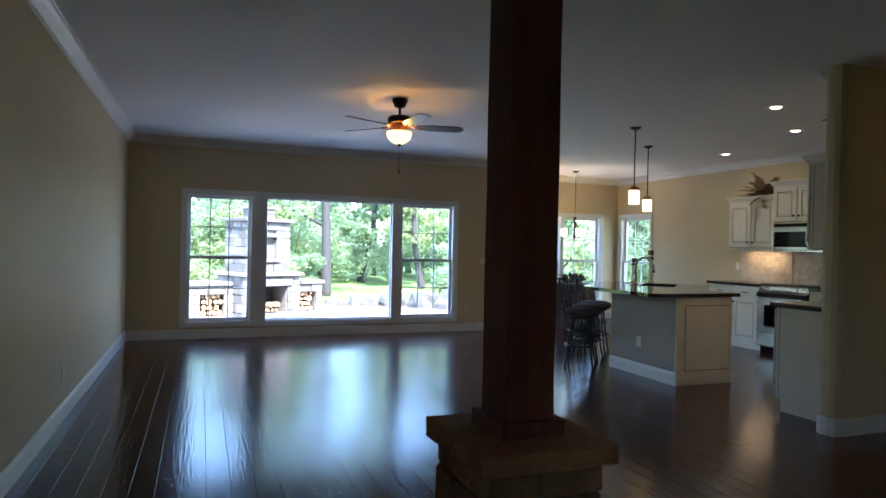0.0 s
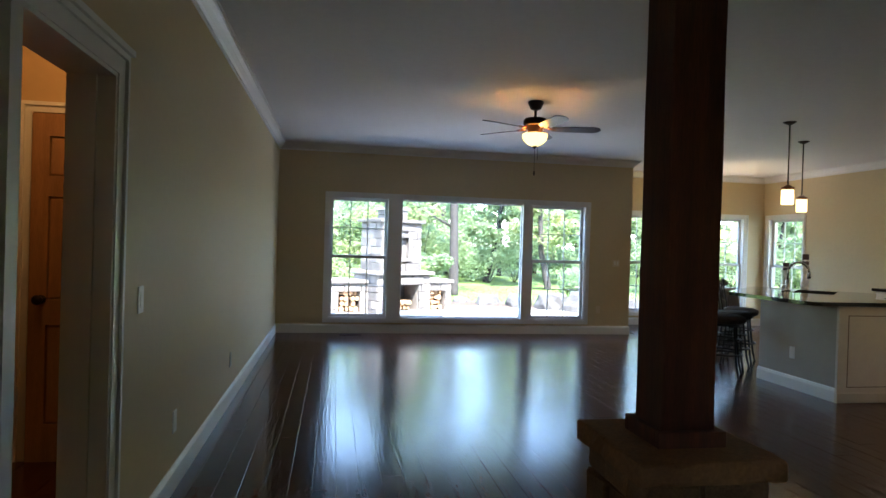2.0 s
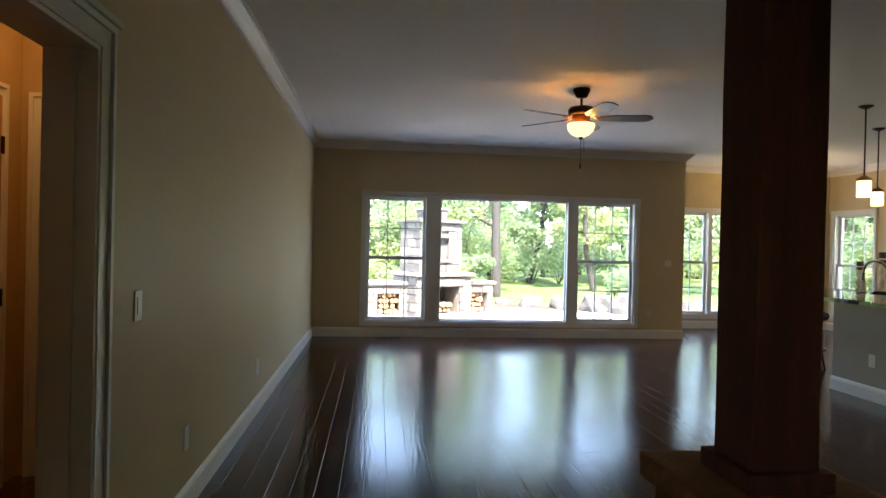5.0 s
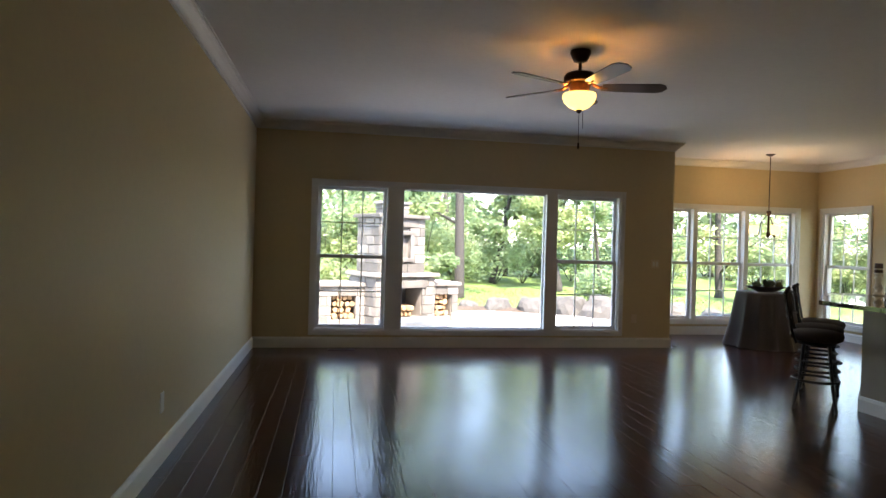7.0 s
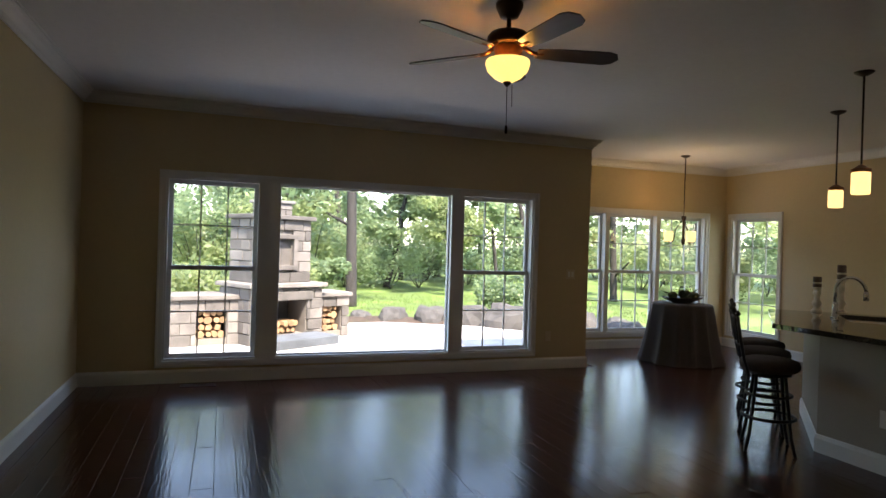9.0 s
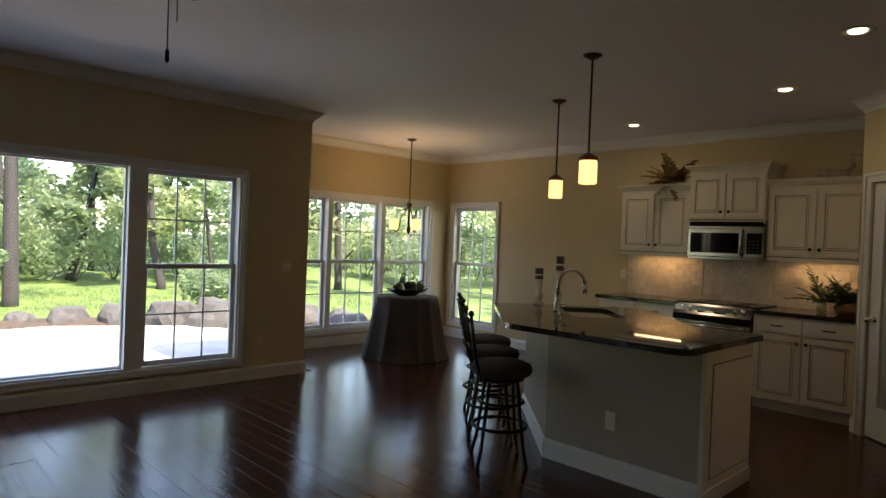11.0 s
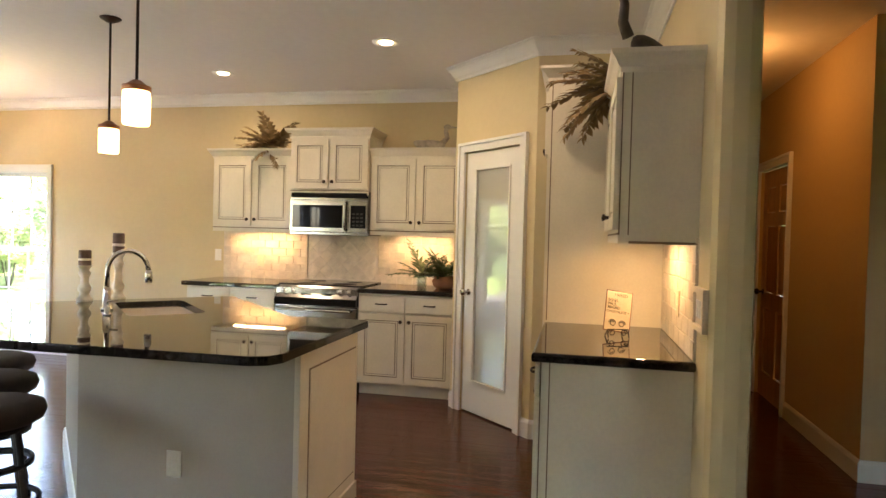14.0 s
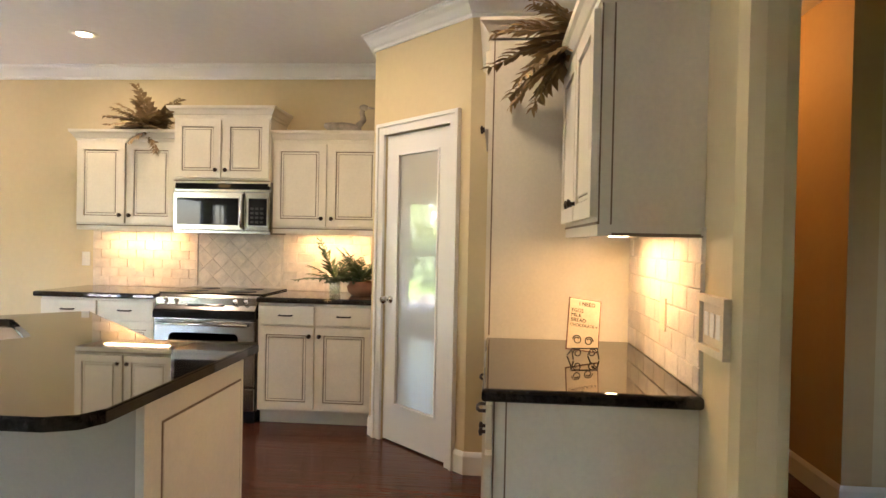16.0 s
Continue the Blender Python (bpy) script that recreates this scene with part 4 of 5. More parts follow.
part("frame", bm, M_IVORY, sw, "raised ivory frame")
plate("wall_switch", pose(7.05, -7.34, 1.12, 0, 0, -90), "white hall wall switch", "switch")
vt = thing("floor_vent", "bronze slotted floor register by the window", "vent", pose(1.065, -0.157, 0.0))
part("frame", cube(-0.16, 0.16, -0.06, 0.06, 0.0, 0.005, 0.002), M_BRONZE, vt)
for i in range(12):
    part("slat", cube(-0.145 + i * 0.0245, -0.132 + i * 0.0245, -0.045, 0.045, 0.005, 0.0075), M_IRON, vt)


# ---- bar stools ----
def stool(m):
    s = thing("bar_stool", "black iron swivel bar stool with a round brown cushion", "stool", m, "stools along the island")
    part("seat", lathe([(0.0, 0.57), (0.17, 0.57), (0.195, 0.585), (0.205, 0.615), (0.195, 0.645), (0.15, 0.662), (0.0, 0.668)], 28), M_SEAT, s, "round padded brown seat")
    part("swivel_plate", lathe([(0.0, 0.545), (0.15, 0.545), (0.15, 0.569), (0, 0.57)], 20), M_IRON, s)
    for k in range(4):
        a = radians(45 + 90 * k)
        c, n = math.cos(a), math.sin(a)
        part("leg", tube([(0.13 * c, 0.13 * n, 0.55), (0.155 * c, 0.155 * n, 0.35), (0.19 * c, 0.19 * n, 0.12), (0.225 * c, 0.225 * n, 0.0)], 0.0125, 8), M_IRON, s)
    for z, r in ((0.40, 0.152), (0.24, 0.178)):
        pts = [(r * math.cos(radians(q)), r * math.sin(radians(q)), z) for q in range(0, 361, 15)]
        part("foot_ring", tube(pts, 0.010 if z > 0.3 else 0.012, 8), M_IRON, s)
    for sx in (-1, 1):
        part("back_post", tube([(sx * 0.14, 0.15, 0.555), (sx * 0.165, 0.185, 0.66), (sx * 0.175, 0.215, 0.82), (sx * 0.16, 0.235, 0.97)], 0.011, 8), M_IRON, s)
        part("finial", lathe([(0.0, 0), (0.016, 0.008), (0.02, 0.02), (0.012, 0.036), (0, 0.045)], 12, None, (sx * 0.16, 0.235, 0.965)), M_IRON, s)
    for z, y in ((0.93, 0.232), (0.74, 0.202)):
        part("back_rail", tube([(-0.165, y, z), (-0.08, y + 0.02, z + 0.02), (0, y + 0.026, z + 0.03), (0.08, y + 0.02, z + 0.02), (0.165, y, z)], 0.009, 8), M_IRON, s)
    for x in (-0.08, 0.0, 0.08):
        part("back_bar", tube([(x, 0.218, 0.755), (x * 1.3, 0.232, 0.85), (x, 0.25, 0.95)], 0.007, 6), M_IRON, s)
    return s


s0 = stool(pose(5.05, -3.05, 0, 0, 0, 50))
copy_thing(s0, pose(5.42, -2.64, 0, 0, 0, 43))
copy_thing(s0, pose(5.80, -2.24, 0, 0, 0, 47))


# ---- nook table with its cloth ----
tb = thing("round_table", "small round table under a floor-length cloth", "table", pose(6.93, 0.10, 0))
part("tabletop", lathe([(0.0, 0.735), (0.36, 0.735), (0.365, 0.745), (0.36, 0.755), (0, 0.756)], 36), M_BRONZE, tb)
part("pedestal", lathe([(0.22, 0.0), (0.2, 0.03), (0.05, 0.08), (0.05, 0.7), (0.12, 0.735)], 20), M_BRONZE, tb)
bm = bmesh.new()
SEG, rings = 120, []
for r, z, f in ((0.0005, 0.7645, 0), (0.2, 0.764, 0), (0.34, 0.7635, 0), (0.372, 0.758, 0.05), (0.385, 0.735, 0.2), (0.395, 0.62, 0.6), (0.425, 0.4, 0.85), (0.475, 0.15, 1.1), (0.515, 0.008, 1.3)):
    ring = []
    for i in range(SEG):
        a = 6.28319 * i / SEG
        fold = 1.2 - 2.2 * abs(math.sin(6.5 * a + 0.5 * math.sin(3 * a))) ** 0.8 + 0.5 * math.sin(5 * a + 1)
        rr = r + 0.024 * f * fold
        ring.append(bm.verts.new((rr * math.cos(a), rr * math.sin(a), z)))
    rings.append(ring)
for a, b in zip(rings, rings[1:]):
    for i in range(SEG):
        bm.faces.new((a[i], a[(i + 1) % SEG], b[(i + 1) % SEG], b[i])).smooth = True
bm.faces.new(rings[0][::-1])
solid("tablecloth", bm, M_CLOTH, "grey woven floor-length tablecloth in soft folds", "tablecloth", "", pose(6.93, 0.10, 0))
M_DEC = mat("dark glazed bowl", (0.05, 0.04, 0.035), 0.35, var=0.3)
M_SAGE = mat("dusty green leaves", (0.12, 0.16, 0.08), 0.7, var=0.3, per=0.2)
M_ARTI = mat("artichoke green", (0.10, 0.12, 0.06), 0.7, var=0.4)
bw = thing("bowl_centerpiece", "dark oval bowl of green leaves and artichokes on the table", "centerpiece", pose(6.93, 0.10, 0.765) @ Matrix.Scale(1.3, 4))
bm = lathe([(0.10, 0), (0.12, 0.012), (0.22, 0.05), (0.235, 0.062), (0.2, 0.055), (0.0, 0.03)], 28)
for v in bm.verts:
    v.co.y *= 0.6
part("bowl", bm, M_DEC, bw)


def leaf_mesh(length, width, droop, bm=None, m=None, seg=4):
    """One pointed leaf, bent along its length."""
    bm = bm or bmesh.new()
    m = m or Matrix()
    prev = None
    for i in range(seg + 1):
        t = i / seg
        w = width * math.sin(math.pi * min(0.98, 0.12 + 0.86 * t)) / 2
        x, z = length * t, -droop * t * t
        row = [bm.verts.new(m @ Vector((x, -w, z + w * 0.25))), bm.verts.new(m @ Vector((x, 0, z))), bm.verts.new(m @ Vector((x, w, z + w * 0.25)))]
        if prev:
            bm.faces.new((prev[0], prev[1], row[1], row[0]))
            bm.faces.new((prev[1], prev[2], row[2], row[1]))
        prev = row
    return bm


rng = random.Random(11)
for i in range(16):
    a = rng.uniform(0, 360)
    part("leaf", leaf_mesh(rng.uniform(0.10, 0.2), 0.05, 0.03), M_SAGE, bw, "", pose(0.09 * math.cos(radians(a)), 0.05 * math.sin(radians(a)), 0.055, 0, rng.uniform(-50, -8), a))
for x, y, r in ((0.05, 0.01, 0.055), (-0.10, 0.02, 0.045), (0.14, -0.02, 0.04)):
    bm = bmesh.new()
    bmesh.ops.create_icosphere(bm, subdivisions=2, radius=r)
    for v in bm.verts:
        v.co *= 1 + 0.18 * noise.noise(v.co * 60)
    part("artichoke", bm, M_ARTI, bw, "", pose(x, y, 0.075))


# ---- lamps ----
def pendant(m):
    p = thing("pendant_light", "bronze rod pendant with a lit amber glass shade", "pendant lamp", m, "pendants over the island")
    part("canopy", lathe([(0.0, -0.03), (0.02, -0.03), (0.055, -0.012), (0.065, -0.004), (0.065, 0)], 20), M_BRONZE, p)
    part("rod", tube([(0, 0, -0.02), (0, 0, -0.66)], 0.007, 8), M_BRONZE, p)
    part("cap", lathe([(0.0, -0.66), (0.02, -0.665), (0.052, -0.69), (0.064, -0.692), (0.064, -0.715), (0.0, -0.716)], 20), M_COPPER, p, "copper cap band")
    part("shade", lathe([(0.058, -0.716), (0.061, -0.73), (0.061, -0.86), (0.057, -0.872), (0.0, -0.873)], 24), M_SHADE, p, "lit amber glass cylinder")
    return p


p0 = pendant(pose(5.518, -3.347, CEIL))
copy_thing(p0, pose(6.478, -2.388, CEIL))

ch = thing("chandelier", "small bronze three-arm chandelier with glass cups", "chandelier", pose(7.14, 0.37, CEIL))
part("canopy", lathe([(0.0, -0.03), (0.02, -0.03), (0.055, -0.012), (0.065, -0.004), (0.065, 0)], 20), M_BRONZE, ch)
part("rod", tube([(0, 0, -0.02), (0, 0, -0.82)], 0.007, 8), M_BRONZE, ch)
part("hub", lathe([(0.0, -0.82), (0.03, -0.82), (0.034, -0.85), (0.016, -0.9), (0.016, -1.12), (0.03, -1.14), (0.02, -1.2), (0, -1.22)], 16), M_BRONZE, ch)
for k in range(3):
    a = radians(20 + 120 * k)
    c, n = math.cos(a), math.sin(a)
    part("arm", tube([(0.02 * c, 0.02 * n, -0.88), (0.1 * c, 0.1 * n, -1.0), (0.12 * c, 0.12 * n, -1.15), (0.16 * c, 0.16 * n, -1.2), (0.19 * c, 0.19 * n, -1.17)], 0.007, 8), M_BRONZE, ch)
    sh = part("shade", lathe([(0.0, -1.165), (0.045, -1.165), (0.056, -1.15), (0.06, -1.03), (0.056, -1.03), (0.05, -1.145), (0, -1.15)], 20, None, (0.19 * c, 0.19 * n, 0)), M_SHADE, ch, "lit amber glass cup")
    lamp("chandelier_lamp", "POINT", pose(7.14 + 0.19 * c, 0.37 + 0.19 * n, CEIL - 1.055), NOOK_W / 3, (1.0, 0.72, 0.42), 0.03)


def can_light(x, y):
    c = thing("recessed_light", "lit recessed ceiling light with a white ring", "ceiling light", pose(x, y, CEIL), "kitchen recessed lights")
    bm = bmesh.new()
    prof = [(0.095, 0.0), (0.095, -0.006), (0.07, -0.009), (0.05, -0.002)]
    rings = [[bm.verts.new((r * math.cos(6.28319 * i / 32), r * math.sin(6.28319 * i / 32), z)) for i in range(32)] for r, z in prof]
    for a, b in zip(rings, rings[1:]):
        for i in range(32):
            bm.faces.new((a[i], a[(i + 1) % 32], b[(i + 1) % 32], b[i])).smooth = True
    part("ring", bm, M_TRIM, c)
    part("lens", lathe([(0.05, -0.001), (0.044, -0.01), (0.022, -0.016), (0, -0.018)], 24), M_BULB, c, "glowing lens")
    return c


for x, y in ((6.04, -4.767), (7.188, -4.027), (7.84, -2.364)):
    can_light(x, y)
    lamp("recessed_lamp", "AREA", pose(x, y, CEIL - 0.03), CAN_W, (1.0, 0.80, 0.56), 0.12)

hl = thing("hall_light", "lit flush bronze dome light in the hall", "ceiling light", pose(7.62, -6.42, CEIL))
part("pan", lathe([(0.15, 0), (0.15, -0.02), (0.135, -0.045), (0.0, -0.045)], 28), M_BRONZE, hl)
part("dome", lathe([(0.13, -0.045), (0.12, -0.08), (0.08, -0.12), (0.03, -0.14), (0, -0.145)], 28), M_SHADE, hl, "glowing glass dome")
lamp("hall_lamp", "POINT", pose(7.62, -6.42, CEIL - 0.25), HALL_W, (1.0, 0.44, 0.11), 0.1)
vl = thing("vestibule_light", "lit flush bronze dome light in the vestibule", "ceiling light", pose(-0.6, -5.9, CEIL))
part("pan", lathe([(0.15, 0), (0.15, -0.02), (0.135, -0.045), (0.0, -0.045)], 28), M_BRONZE, vl)
part("dome", lathe([(0.13, -0.045), (0.12, -0.08), (0.08, -0.12), (0.03, -0.14), (0, -0.145)], 28), M_SHADE, vl, "glowing glass dome")
lamp("vestibule_lamp", "POINT", pose(-0.6, -5.9, CEIL - 0.25), VEST_W, (1.0, 0.50, 0.16), 0.1)
# strip lights under the wall cabinets
for m, w, k in ((pose(8.52, -2.38, 1.39), 0.55, 1.0), (pose(8.52, -3.97, 1.39), 0.55, 0.7), (pose(5.97, -5.71, 1.383, 0, 0, 90), 0.5, 0.85)):
    u = thing("under_cabinet_light", "slim lit strip light under the cabinet", "lamp", m, "under cabinet lights")
    part("housing", cube(-0.025, 0.025, -w / 2, w / 2, 0.0, 0.022, 0.003), M_TRIM, u)
    part("lens", cube(-0.018, 0.018, -w / 2 + 0.02, w / 2 - 0.02, -0.004, 0.0), M_BULB, u)
    lamp("under_cabinet_lamp", "AREA", m @ pose(0, 0, -0.008), UC_W * k, (1.0, 0.57, 0.21), 0.04, w)

# ---- ceiling fan ----
fan = thing("ceiling_fan", "bronze five-blade ceiling fan with a lit amber bowl", "ceiling fan", pose(2.685, -3.45, CEIL))
part("canopy", lathe([(0.075, 0), (0.075, -0.02), (0.05, -0.075), (0.02, -0.085), (0, -0.086)], 24), M_BRONZE, fan)
part("downrod", tube([(0, 0, -0.08), (0, 0, -0.16)], 0.013, 10), M_BRONZE, fan)
part("motor", lathe([(0.0, -0.15), (0.05, -0.155), (0.10, -0.165), (0.115, -0.185), (0.115, -0.22), (0.10, -0.235), (0, -0.236)], 32), M_BRONZE, fan)
part("switch_cup", lathe([(0.075, -0.236), (0.08, -0.25), (0.07, -0.285), (0.072, -0.30), (0.075, -0.312), (0, -0.313)], 28), M_COPPER, fan, "aged copper light fitter")
bowl = part("bowl", lathe([(0.118, -0.313), (0.122, -0.33), (0.11, -0.37), (0.075, -0.405), (0.04, -0.425), (0.0, -0.428)], 32, hollow=True), M_BOWL, fan, "glowing amber glass bowl")
part("finial", lathe([(0.0, -0.425), (0.022, -0.428), (0.024, -0.436), (0.01, -0.45), (0, -0.456)], 14), M_BRONZE, fan)
part("pull_chain", tube([(0.0, 0.0, -0.45), (0.002, 0, -0.66)], 0.002, 6), M_BRONZE, fan)
part("pull", lathe([(0.0, -0.66), (0.007, -0.67), (0.008, -0.705), (0, -0.714)], 10, None, (0.002, 0, 0)), M_BRONZE, fan)
part("pull_chain", tube([(0.03, 0.0, -0.44), (0.032, 0, -0.56)], 0.002, 6), M_BRONZE, fan)
for k in range(5):
    m = pose(0, 0, 0, 0, 0, -12 + 72 * k)
    part("blade_iron", tube([(0.09, 0, -0.235), (0.14, 0.0, -0.262), (0.20, 0, -0.262)], 0.011, 8), M_COPPER, fan, "", m)
    out = [(0.16, -0.045), (0.30, -0.062), (0.56, -0.068), (0.605, -0.05), (0.63, 0.0), (0.605, 0.05), (0.56, 0.068), (0.30, 0.062), (0.16, 0.045)]
    part("blade", prism(out, -0.004, 0.004, 0.002), M_FANBLADE, fan, "dark wood blade", m @ pose(0, 0, -0.262, -12, 0, 0))
lamp("fan_lamp", "POINT", pose(2.685, -3.45, CEIL - 0.335), FAN_W, (1.0, 0.58, 0.2), 0.06)


# ---- ornaments on cabinets and worktops ----
def frond(m, material, length, n=16, width=0.36):
    """A stem with pointed leaflets on both sides."""
    bm = tube([m @ Vector((length * t, 0, -0.25 * length * t * t)) for t in (0, 0.35, 0.7, 1.0)], 0.003, 5)
    for i in range(n):
        t = 0.12 + 0.88 * i / (n - 1)
        for s in (-1, 1):
            l = 0.36 * length * (1.05 - 0.7 * t)
            leaf_mesh(l, l * width, 0.02, bm, m @ pose(length * t, 0, -0.25 * length * t * t, rng.uniform(-25, 25), rng.uniform(-10, 14), s * rng.uniform(38, 62)), 3)
    return bm


M_DRY = mat("dried brown fern", (0.27, 0.18, 0.08), 0.8, var=0.4, per=0.3)
M_PALM = mat("green palm leaf", (0.05, 0.085, 0.028), 0.55, var=0.3, per=0.3)


def fern(m, label, dirs):
    f = thing("dried_fern", label, "plant", m)
    part("knot", lathe([(0.0, 0), (0.03, 0.005), (0.035, 0.03), (0.015, 0.05), (0, 0.052)], 10), M_DRY, f)
    for az, el, l in dirs:
        part("frond", frond(pose(0, 0, 0.035, 0, -el, az), M_DRY, l), M_DRY, f)
    return f


fern(pose(8.42, -2.55, 2.15), "dried brown fern spray on the cabinet", [(100, 8, 0.36), (180, 62, 0.36), (140, 35, 0.30), (250, 50, 0.34), (200, 10, 0.22), (215, -40, 0.24), (120, 25, 0.33), (270, 25, 0.26), (90, 40, 0.22), (160, -18, 0.26), (185, 40, 0.33), (110, 48, 0.3), (230, 30, 0.32), (150, 10, 0.34)])
fern(pose(6.20, -5.60, 2.13), "dried brown fern spray above the cabinet", [(60, 30, 0.36), (35, 10, 0.34), (75, -25, 0.38), (50, -10, 0.42), (95, 15, 0.36), (110, -20, 0.34), (20, 40, 0.30), (85, 50, 0.3), (130, 25, 0.3), (65, 5, 0.42), (45, -25, 0.36), (90, -35, 0.3)])
M_GOOSE = mat("mottled dark bird carving", (0.055, 0.042, 0.035), 0.7, var=0.4, scale=20, bump=0.4)
M_SWAN = mat("weathered white carving", (0.34, 0.29, 0.23), 0.7, var=0.35, scale=14, bump=0.3)


def bird(name, m, material, label, body, neck, up):
    """A carved bird, one plain shape: body, neck, head and bill."""
    bm = bmesh.new()
    bmesh.ops.create_uvsphere(bm, u_segments=20, v_segments=12, radius=1.0)
    for v in bm.verts:
        t = v.co.x
        v.co = Vector((v.co.x * body[0], v.co.y * body[1] * (1 - 0.35 * max(0, -t)), v.co.z * body[2] + (0.03 * t * t if t < 0 else 0) + body[2]))
        v.co = Matrix.Rotation(-radians(up), 3, "Y") @ v.co
    tube(neck, 0.026, 10, bm, 0.017)
    h = Vector(neck[-1])
    n0 = len(bm.verts)
    bmesh.ops.create_uvsphere(bm, u_segments=12, v_segments=8, radius=1.0, matrix=Matrix.Translation(h) @ Matrix.Diagonal((0.036, 0.024, 0.025, 1)))
    tube([h + Vector((0.025, 0, 0)), h + Vector((0.055, 0, -0.003)), h + Vector((0.085, 0, -0.006))], 0.012, 8, bm, 0.004)
    for f in bm.faces:
        f.smooth = True
    return solid(name, bm, material, label, "bird carving", "", m)


bird("bird_carving", pose(5.84, -5.66, 2.13, 0, 0, 112), M_GOOSE, "dark carved goose standing on the wall cabinet", (0.15, 0.062, 0.066), [(0.09, 0, 0.145), (0.118, 0, 0.21), (0.112, 0, 0.285), (0.124, 0, 0.335)], 42)
bird("bird_carving", pose(8.47, -4.05, 2.15, 0, 0, -90), M_SWAN, "weathered pale swan carving on the cabinet", (0.15, 0.07, 0.05), [(0.12, 0, 0.07), (0.165, 0, 0.12), (0.15, 0, 0.18), (0.165, 0, 0.215)], 0)


def candlestick(x, y, h, label):
    c = thing("candlestick", label, "candlestick", pose(x, y, 0.92))
    part("stem", lathe([(0.0, 0), (0.045, 0), (0.048, 0.012), (0.038, 0.022), (0.03, 0.034), (0.026, 0.05), (0.036, 0.065), (0.040, 0.08), (0.034, 0.098), (0.025, 0.112), (0.023, 0.45 * h), (0.03, 0.5 * h), (0.036, 0.545 * h), (0.03, 0.59 * h), (0.026, 0.62 * h), (0.042, 0.68 * h), (0.042, 0.7 * h), (0, 0.7 * h)], 18), M_STICK, c, "weathered cream turned wood")
    part("candle", lathe([(0.034, 0.7 * h), (0.036, 0.72 * h), (0.036, h - 0.004), (0.03, h), (0, h - 0.003)], 18), M_CANDLE, c, "dark brown patterned candle")
    part("band", lathe([(0.0366, 0.8 * h), (0.0366, 0.84 * h)], 18), M_STICK, c)
    return c


M_STICK = mat("weathered cream wood", (0.72, 0.65, 0.52), 0.7, var=0.3, scale=14)
M_CANDLE = mat("brown candle wax", (0.075, 0.04, 0.028), 0.55, var=0.4, scale=30)
candlestick(6.30, -2.38, 0.32, "short turned cream candlestick with a brown candle")
candlestick(6.52, -2.44, 0.43, "tall turned cream candlestick with a brown candle")

# palm plant and clear jar by the pantry
M_TERRA = mat("brown clay pot", (0.26, 0.12, 0.07), 0.8, var=0.25)
pt = thing("potted_palm", "small green palm in a brown clay pot", "plant", pose(8.38, -4.24, 0.92))
part("pot", lathe([(0.07, 0), (0.10, 0.03), (0.11, 0.07), (0.085, 0.10), (0.09, 0.11), (0.0, 0.10)], 20), M_TERRA, pt)
rng = random.Random(21)
for i in range(18):
    part("frond", frond(pose(0, 0, 0.10, 0, -rng.uniform(15, 80), rng.uniform(0, 360)), M_PALM, rng.uniform(0.2, 0.32), 12, 0.22), M_PALM, pt)
p2 = thing("potted_palm", "loose green palm sprays in a clear jar", "plant", pose(8.36, -4.04, 0.92))
jar = part("jar", lathe([(0.04, 0), (0.045, 0.01), (0.045, 0.09), (0.038, 0.12), (0.034, 0.12), (0.038, 0.085), (0.036, 0.01), (0, 0.008)], 20), glass_mat("jar glass", 0.15, (0.9, 0.95, 0.92)), p2, "clear glass jar")
for i in range(16):
    part("frond", frond(pose(0, 0, 0.10, 0, -rng.uniform(12, 80), rng.uniform(0, 360)), M_PALM, rng.uniform(0.2, 0.36), 12, 0.22), M_PALM, p2)

# lettered plaque on a scrolled stand
M_PLAQ = mat("cream plaque", (0.50, 0.43, 0.32), 0.45, var=0.05)
sg = thing("shopping_plaque", "cream lettered shopping plaque on a black wire stand", "sign", pose(6.06, -5.58, 0.92, 0, 0, -78) @ Matrix.Scale(0.82, 4))
tilt = pose(0, 0.0, 0.036, -14, 8, 0)
board = part("board", cube(-0.075, 0.075, 0.0, 0.008, 0.0, 0.235, 0.004), M_PLAQ, sg, "cream board", tilt)
part("rim", cube(-0.079, 0.079, 0.0015, 0.0065, -0.004, 0.239, 0.002), mat("dark red edging", (0.10, 0.022, 0.012), 0.5), board, "dark red painted edge")


def words(text, owner, m, size, material):
    cu = bpy.data.curves.new("words", "FONT")
    cu.body, cu.size, cu.extrude = text, size, 0.0006
    cu.materials.append(material)
    ob = new("lettering", cu)
    ob.parent, ob.matrix_basis = owner, m
    return ob


